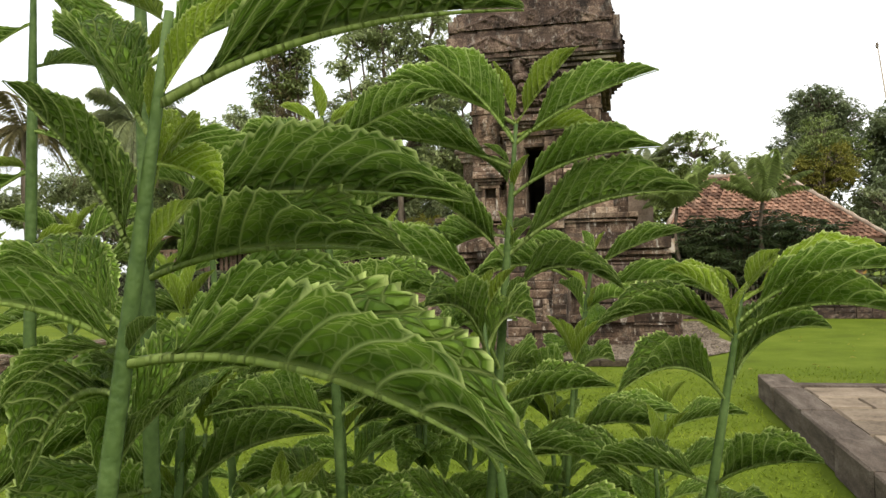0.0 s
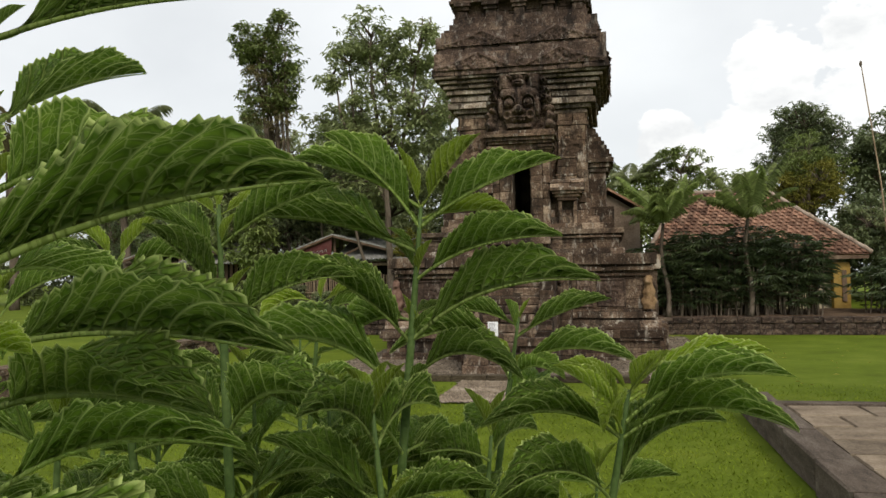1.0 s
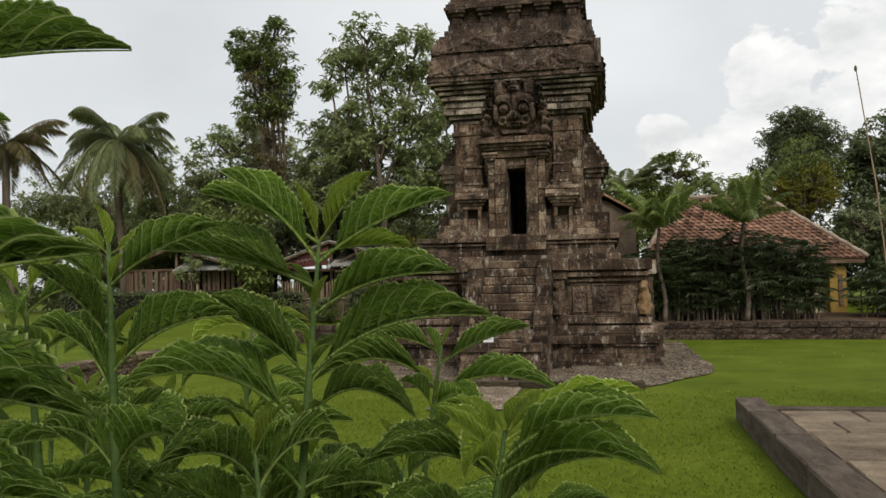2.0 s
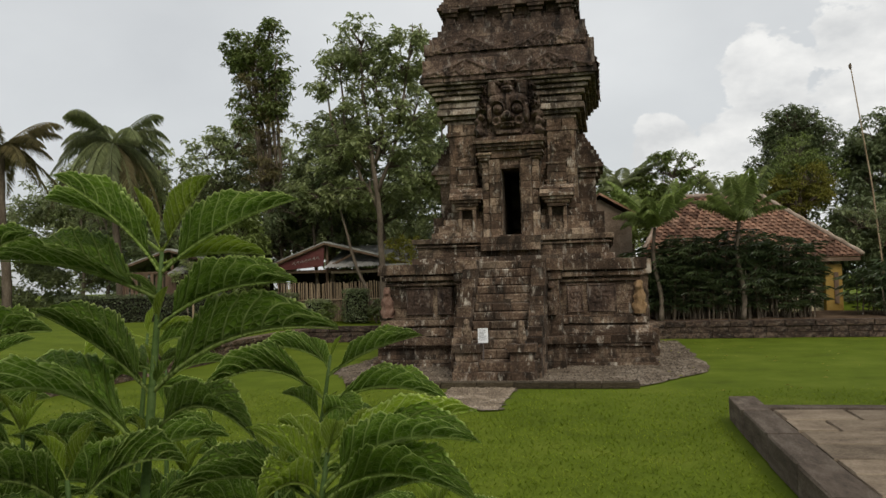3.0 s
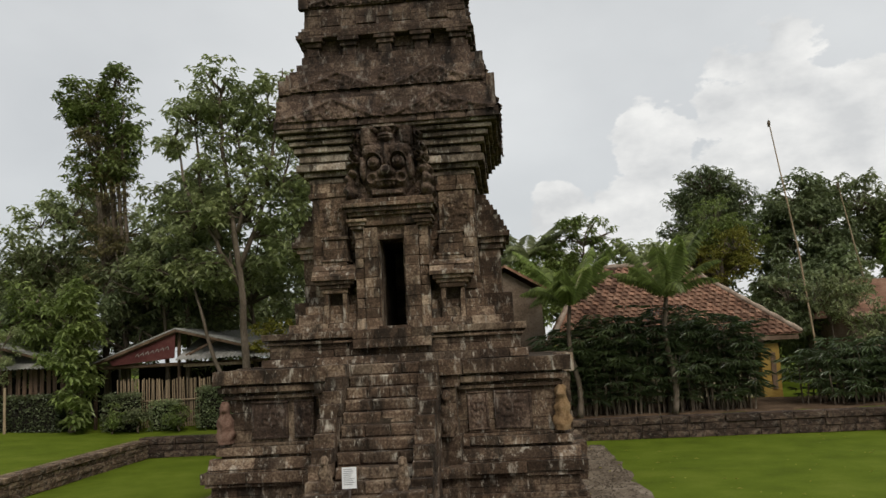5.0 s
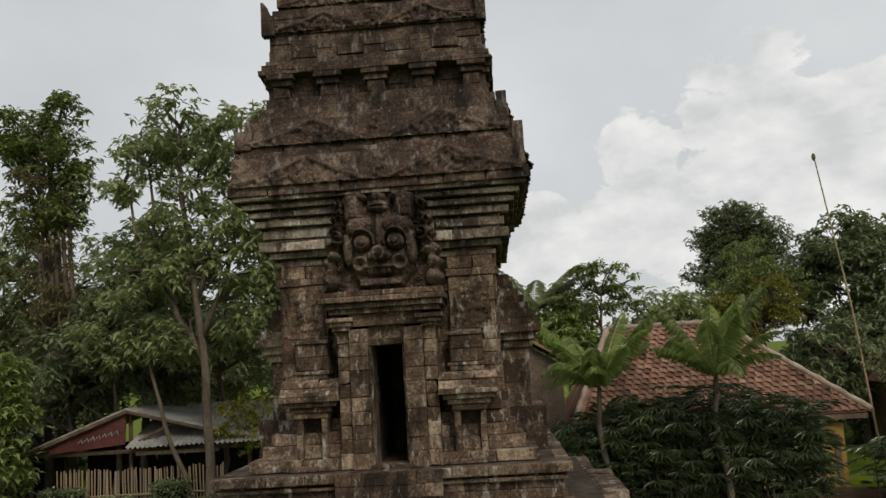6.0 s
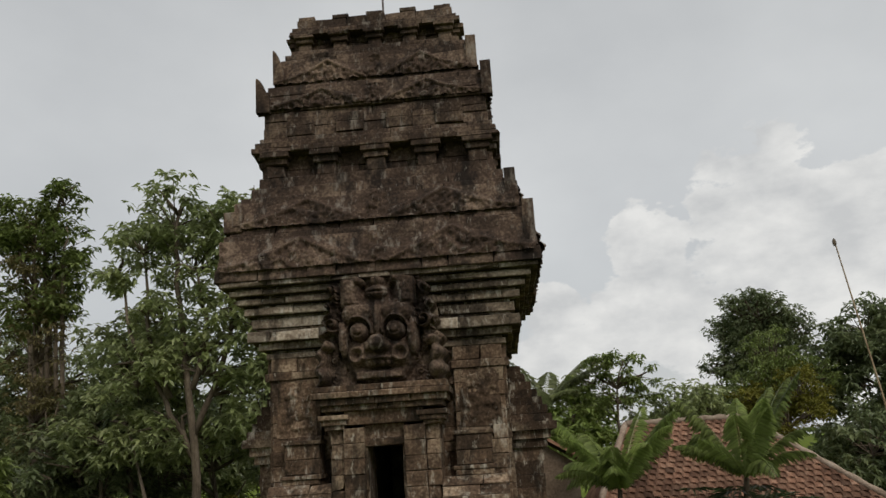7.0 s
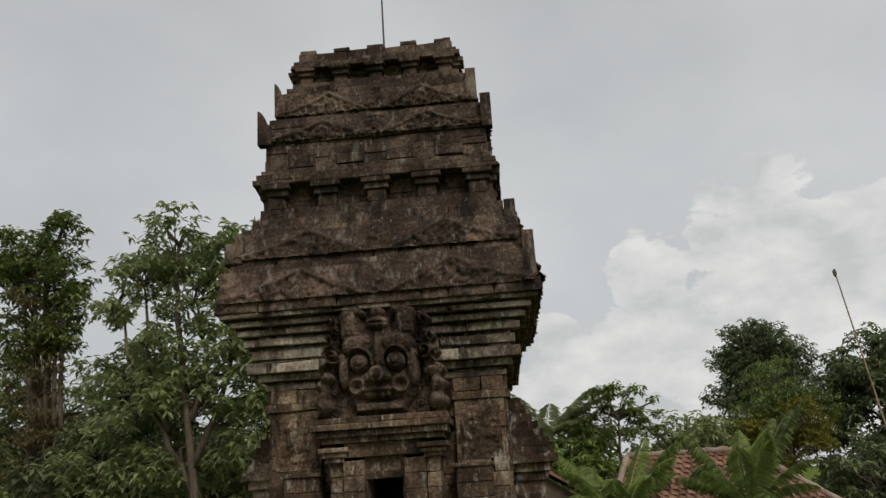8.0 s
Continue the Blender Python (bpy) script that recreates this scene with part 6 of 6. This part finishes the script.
def shrub(top, lean, leaves, low_pairs=6, seed=0, label="leafy green shrub stem with toothed quilted leaves", leaf_len=0.095, r=0.0027, young_from=0.012):
    """leaves: drop below the tip, azimuth, rise, length, width, arch. Below them plain pairs go on down the stem."""
    rng = random.Random(seed)
    x, y, z = top
    root = thing("shrub", (x + lean[0] * z * 0.3, y + lean[1] * z * 0.3, 0), label, "shrub", "shrubs")
    off = Vector(root.location)
    at = lambda d: Vector((x + lean[0] * min(d, 0.5) + 0.15 * lean[0] * max(0, d - 0.5), y + lean[1] * min(d, 0.5), z - d)) - off
    vf = ([], [])
    ds = [0.0, 0.02, 0.045, 0.08, 0.12, 0.17, 0.24, 0.34, 0.5, 0.8, 1.2, 1.6, z]
    tube(vf, [at(d) for d in ds], [r * (0.5 + 0.5 * min(1, d / 0.1)) * (1 + 0.9 * min(1, d)) for d in ds], 8)
    lump(vf, "stem", STEM, root, smooth=True)
    last = 0.0
    for d, az, el, L, w, dr in leaves:
        shrub_leaf(root, at(max(d, 0)), az, el, L, w, dr, d < young_from and L < 0.075 or w < 0.75 or d < young_from - 0.012)
        last = max(last, d)
        if d > 0.02 and L > 0.07:
            shrub_leaf(root, at(d), az + rng.uniform(-40, 40), el + rng.uniform(25, 45), rng.uniform(0.02, 0.035), 0.75, 0.1, rng.random() < 0.4)
    d, k = last + 0.035, rng.uniform(0, 180)
    for i in range(low_pairs):
        for s in (0, 180):
            shrub_leaf(root, at(d), k + s + rng.uniform(-15, 15), rng.uniform(-15, 22), leaf_len * rng.uniform(0.85, 1.2), 1.05, rng.choice((0.1, 0.16, 0.22)))
        d += rng.uniform(0.045, 0.065)
        k += 90
    return root


shrub((2.2315, -24.0400, 2.1815), (-0.091, 0.0), [(0.0132, -158, 44, 0.092, 1.1, 0.06), (0.0, 169, 22, 0.11, 0.9, 0.08), (0.0, -144, 68, 0.045, 0.6, 0.02), (0.0, -19, 45, 0.066, 0.85, 0.04), (0.0134, -3, 24, 0.106, 0.95, 0.08), (0.0077, 27, 4, 0.067, 0.9, 0.1), (0.0492, -6, 15, 0.105, 1.05, 0.12), (0.0905, -2, 17, 0.134, 1.0, 0.14), (0.1224, -14, 4, 0.086, 1.05, 0.3), (0.0301, 180, 13, 0.127, 1.0, 0.1), (0.0924, -165, 37, 0.095, 1.1, 0.1), (0.1337, -176, 16, 0.137, 1.05, 0.26), (0.0736, 65, 8, 0.033, 0.8, 0.1), (0.0435, 140, 37, 0.039, 0.8, 0.1), (0.0774, 145, -14, 0.089, 0.9, 0.15)], 3, 1)
shrub((2.2748, -23.8400, 2.0957), (-0.156, 0.0), [(0.0176, 0, 22, 0.092, 0.95, 0.08), (0.0477, 0, 4, 0.112, 1.0, 0.2), (0.0126, -102, 45, 0.043, 0.9, 0.05), (0.0075, 165, 10, 0.078, 0.9, 0.12), (0.0025, 0, 61, 0.023, 0.6, 0.02), (0.0377, -175, 3, 0.114, 1.0, 0.28), (0.0578, -116, 34, 0.054, 1.0, 0.15), (0.0553, -44, 5, 0.073, 1.0, 0.2)], 3, 2)
shrub((2.3666, -24.1100, 2.0679), (-0.171, 0.0), [(0.0061, 7, 19, 0.085, 1.0, 0.1), (0.0185, -13, 18, 0.095, 1.15, 0.14), (0.0031, 45, 26, 0.048, 0.8, 0.06), (0.017, -166, 39, 0.051, 1.05, 0.1), (0.0015, -62, 35, 0.041, 0.85, 0.05), (0.0124, 142, 26, 0.055, 0.95, 0.12), (0.0272, -165, 6, 0.08, 1.1, 0.2), (0.0272, -19, 7, 0.094, 1.05, 0.2), (0.0016, 139, 42, 0.021, 0.6, 0.02), (0.0247, -99, 11, 0.062, 1.1, 0.2)], 3, 3, young_from=0.03, label="bright young shrub shoot with pale toothed leaves")
shrub((2.1167, -24.1100, 2.1816), (0.035, 0.0), [(0.0637, -155, 47, 0.07, 1.1, 0.1), (0.0266, -7, 23, 0.09, 0.95, 0.08), (0.0071, 163, 27, 0.039, 0.7, 0.03), (0.0071, -108, 72, 0.033, 0.8, 0.03), (0.0071, 36, 26, 0.038, 0.75, 0.04), (0.0319, 157, 21, 0.083, 0.95, 0.06), (0.0812, -6, 21, 0.097, 1.0, 0.14), (0.0987, 165, 31, 0.09, 1.0, 0.2), (0.1091, 25, 6, 0.047, 0.95, 0.16), (0.0672, 35, 58, 0.033, 0.7, 0.08), (0.1021, -147, -7, 0.037, 1.0, 0.2)], 4, 4)
shrub((2.1884, -24.4100, 2.1523), (-0.160, 0.0), [(0.0903, -8, -12, 0.113, 1.1, 0.12), (0.0231, 34, 18, 0.112, 1.1, 0.1), (0.0653, -162, 56, 0.058, 1.05, 0.1), (0.0859, -161, -26, 0.035, 1.0, 0.16), (0.0829, 160, 18, 0.062, 1.0, 0.12), (0.0917, 130, -36, 0.081, 1.0, 0.2), (0.0333, 150, 34, 0.072, 0.95, 0.1), (0.0449, 104, 24, 0.057, 0.7, 0.08), (0.0391, 100, -3, 0.061, 0.6, 0.06), (0.0669, 88, 35, 0.037, 0.55, 0.05), (0.0029, 155, 25, 0.026, 0.9, 0.05), (0.1196, 85, 15, 0.073, 1.0, 0.2), (0.0991, 148, -27, 0.085, 1.0, 0.2)], 2, 8, leaf_len=0.08, r=0.0025, label="tall shrub stem with deeply quilted toothed leaves")
shrub((2.1095, -24.3000, 2.2652), (0.012, 0.0), [(0.0326, 24, 12, 0.125, 0.8, 0.1), (0.1577, -8, 0, 0.14, 0.8, 0.1), (0.0694, 78, 26, 0.1, 0.8, 0.1), (0.0968, -21, 4, 0.12, 0.75, 0.1), (0.1823, -20, 3, 0.13, 0.85, 0.1), (0.1285, 83, -10, 0.082, 0.9, 0.15)], 3, 9)
shrub((1.9964, -24.2200, 2.2535), (-0.025, 0.0), [(0.0091, -19, -49, 0.093, 1.05, 0.08), (0.0335, -165, -38, 0.049, 1.0, 0.1), (0.003, 62, -43, 0.031, 0.8, 0.05), (0.0912, -9, -27, 0.068, 1.0, 0.1), (0.1123, 171, -29, 0.071, 1.0, 0.1), (0.1516, -18, -31, 0.076, 1.05, 0.12), (0.1907, 180, -29, 0.05, 1.0, 0.1), (0.2207, 14, -37, 0.051, 1.0, 0.14), (0.0213, 22, 37, 0.033, 0.9, 0.05), (0.0578, 82, 12, 0.052, 0.9, 0.1)], 3, 10)
shrub((1.9911, -24.0283, 2.1509), (0.057, 0.055), [(0.0021, -166, 42, 0.05, 0.8, 0.1), (0.0021, 10, 46, 0.05, 0.8, 0.1), (0.0171, -169, 8, 0.073, 1, 0.4), (0.0171, 12, 5, 0.07, 1, 0.4), (0.0512, -169, -8, 0.08, 1, 0.4), (0.0512, 46, -3, 0.08, 1, 0.4), (0.0256, -59, 2, 0.065, 1, 0.4), (0.1109, -169, -9, 0.09, 1, 0.5), (0.1109, 12, -7, 0.09, 1, 0.5)], 5, 5)
shrub((2.0619, -23.7775, 2.114), (-0.106, 0.022), [(0.0058, -171, -20, 0.07, 1, 0.4), (0.0058, 11, 8, 0.06, 0.9, 0.2), (0.0233, 11, 4, 0.069, 1, 0.3), (0.0467, -170, -16, 0.075, 1, 0.4), (0.0583, 13, -24, 0.075, 1, 0.5), (0.0933, -169, -18, 0.08, 1, 0.5), (0.0933, 13, -28, 0.085, 1, 0.5), (0.0058, 4, 71, 0.04, 0.6, 0.1)], 5, 6)


def thicket():
    """More stems of the same shrub, standing lower and farther in."""
    rng = random.Random(40)
    for x, y, z in ((1.86, -24.12, 2.08), (1.92, -23.85, 2.04), (2.06, -24.16, 1.99), (2.14, -23.95, 1.98), (2.24, -23.92, 1.95), (2.32, -23.98, 1.94), (2.34, -23.72, 1.93),
                    (1.95, -23.55, 2.06), (1.78, -23.9, 2.12), (1.70, -23.6, 2.08), (2.14, -24.24, 1.96), (2.02, -24.3, 2.0), (2.07, -24.2, 2.06),
                    (2.080, -23.98, 2.051), (2.131, -23.95, 2.033), (2.169, -23.90, 2.000), (2.261, -23.93, 2.006), (2.219, -24.12, 2.053)):
        k = rng.uniform(0, 90)
        rows = [(0.0, k + 90 * i, 55, rng.uniform(0.03, 0.045), 0.7, 0.1) for i in range(4)]
        d = 0.02
        for i in range(3):
            for s in (0, 180):
                rows.append((d, k + 90 * i + s, rng.uniform(5, 30), rng.uniform(0.07, 0.1), 1.0, rng.choice((0.08, 0.14, 0.2))))
            d += rng.uniform(0.03, 0.045)
        shrub((x, y, z), (rng.uniform(-0.1, 0.1), rng.uniform(-0.05, 0.05)), rows, 5, rng.randrange(999))


thicket()


# ---- the dressed stones of the temple front ----
def lay_front_stones():
    cornice = ([], [])
    near = sorted((s for s in FRONT if 3.38 <= s[0] <= 7.75), key=lambda s: (s[0], s[1]))
    step = max(1, len(near) // 300)
    single = near[::step][:300]
    kept = {id(s) for s in single}
    for s in single:
        lump(s[3], "stone", STONE_LICHEN if 6.6 < s[0] < 7.72 else STONE, TEMPLE)
    for s in FRONT:
        if id(s) not in kept:
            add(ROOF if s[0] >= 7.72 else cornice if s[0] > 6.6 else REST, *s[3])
    tagged(lump(REST, "masonry", STONE, TEMPLE, "weathered brown andesite masonry"), kind="stuff")
    tagged(lump(cornice, "cornice_masonry", STONE_LICHEN, TEMPLE, "stepped cornice stones whitened by lichen"), kind="stuff")
    tagged(lump(ROOF, "roof_masonry", STONE_ROOF, TEMPLE, "dark andesite roof masonry"), kind="stuff")


lay_front_stones()
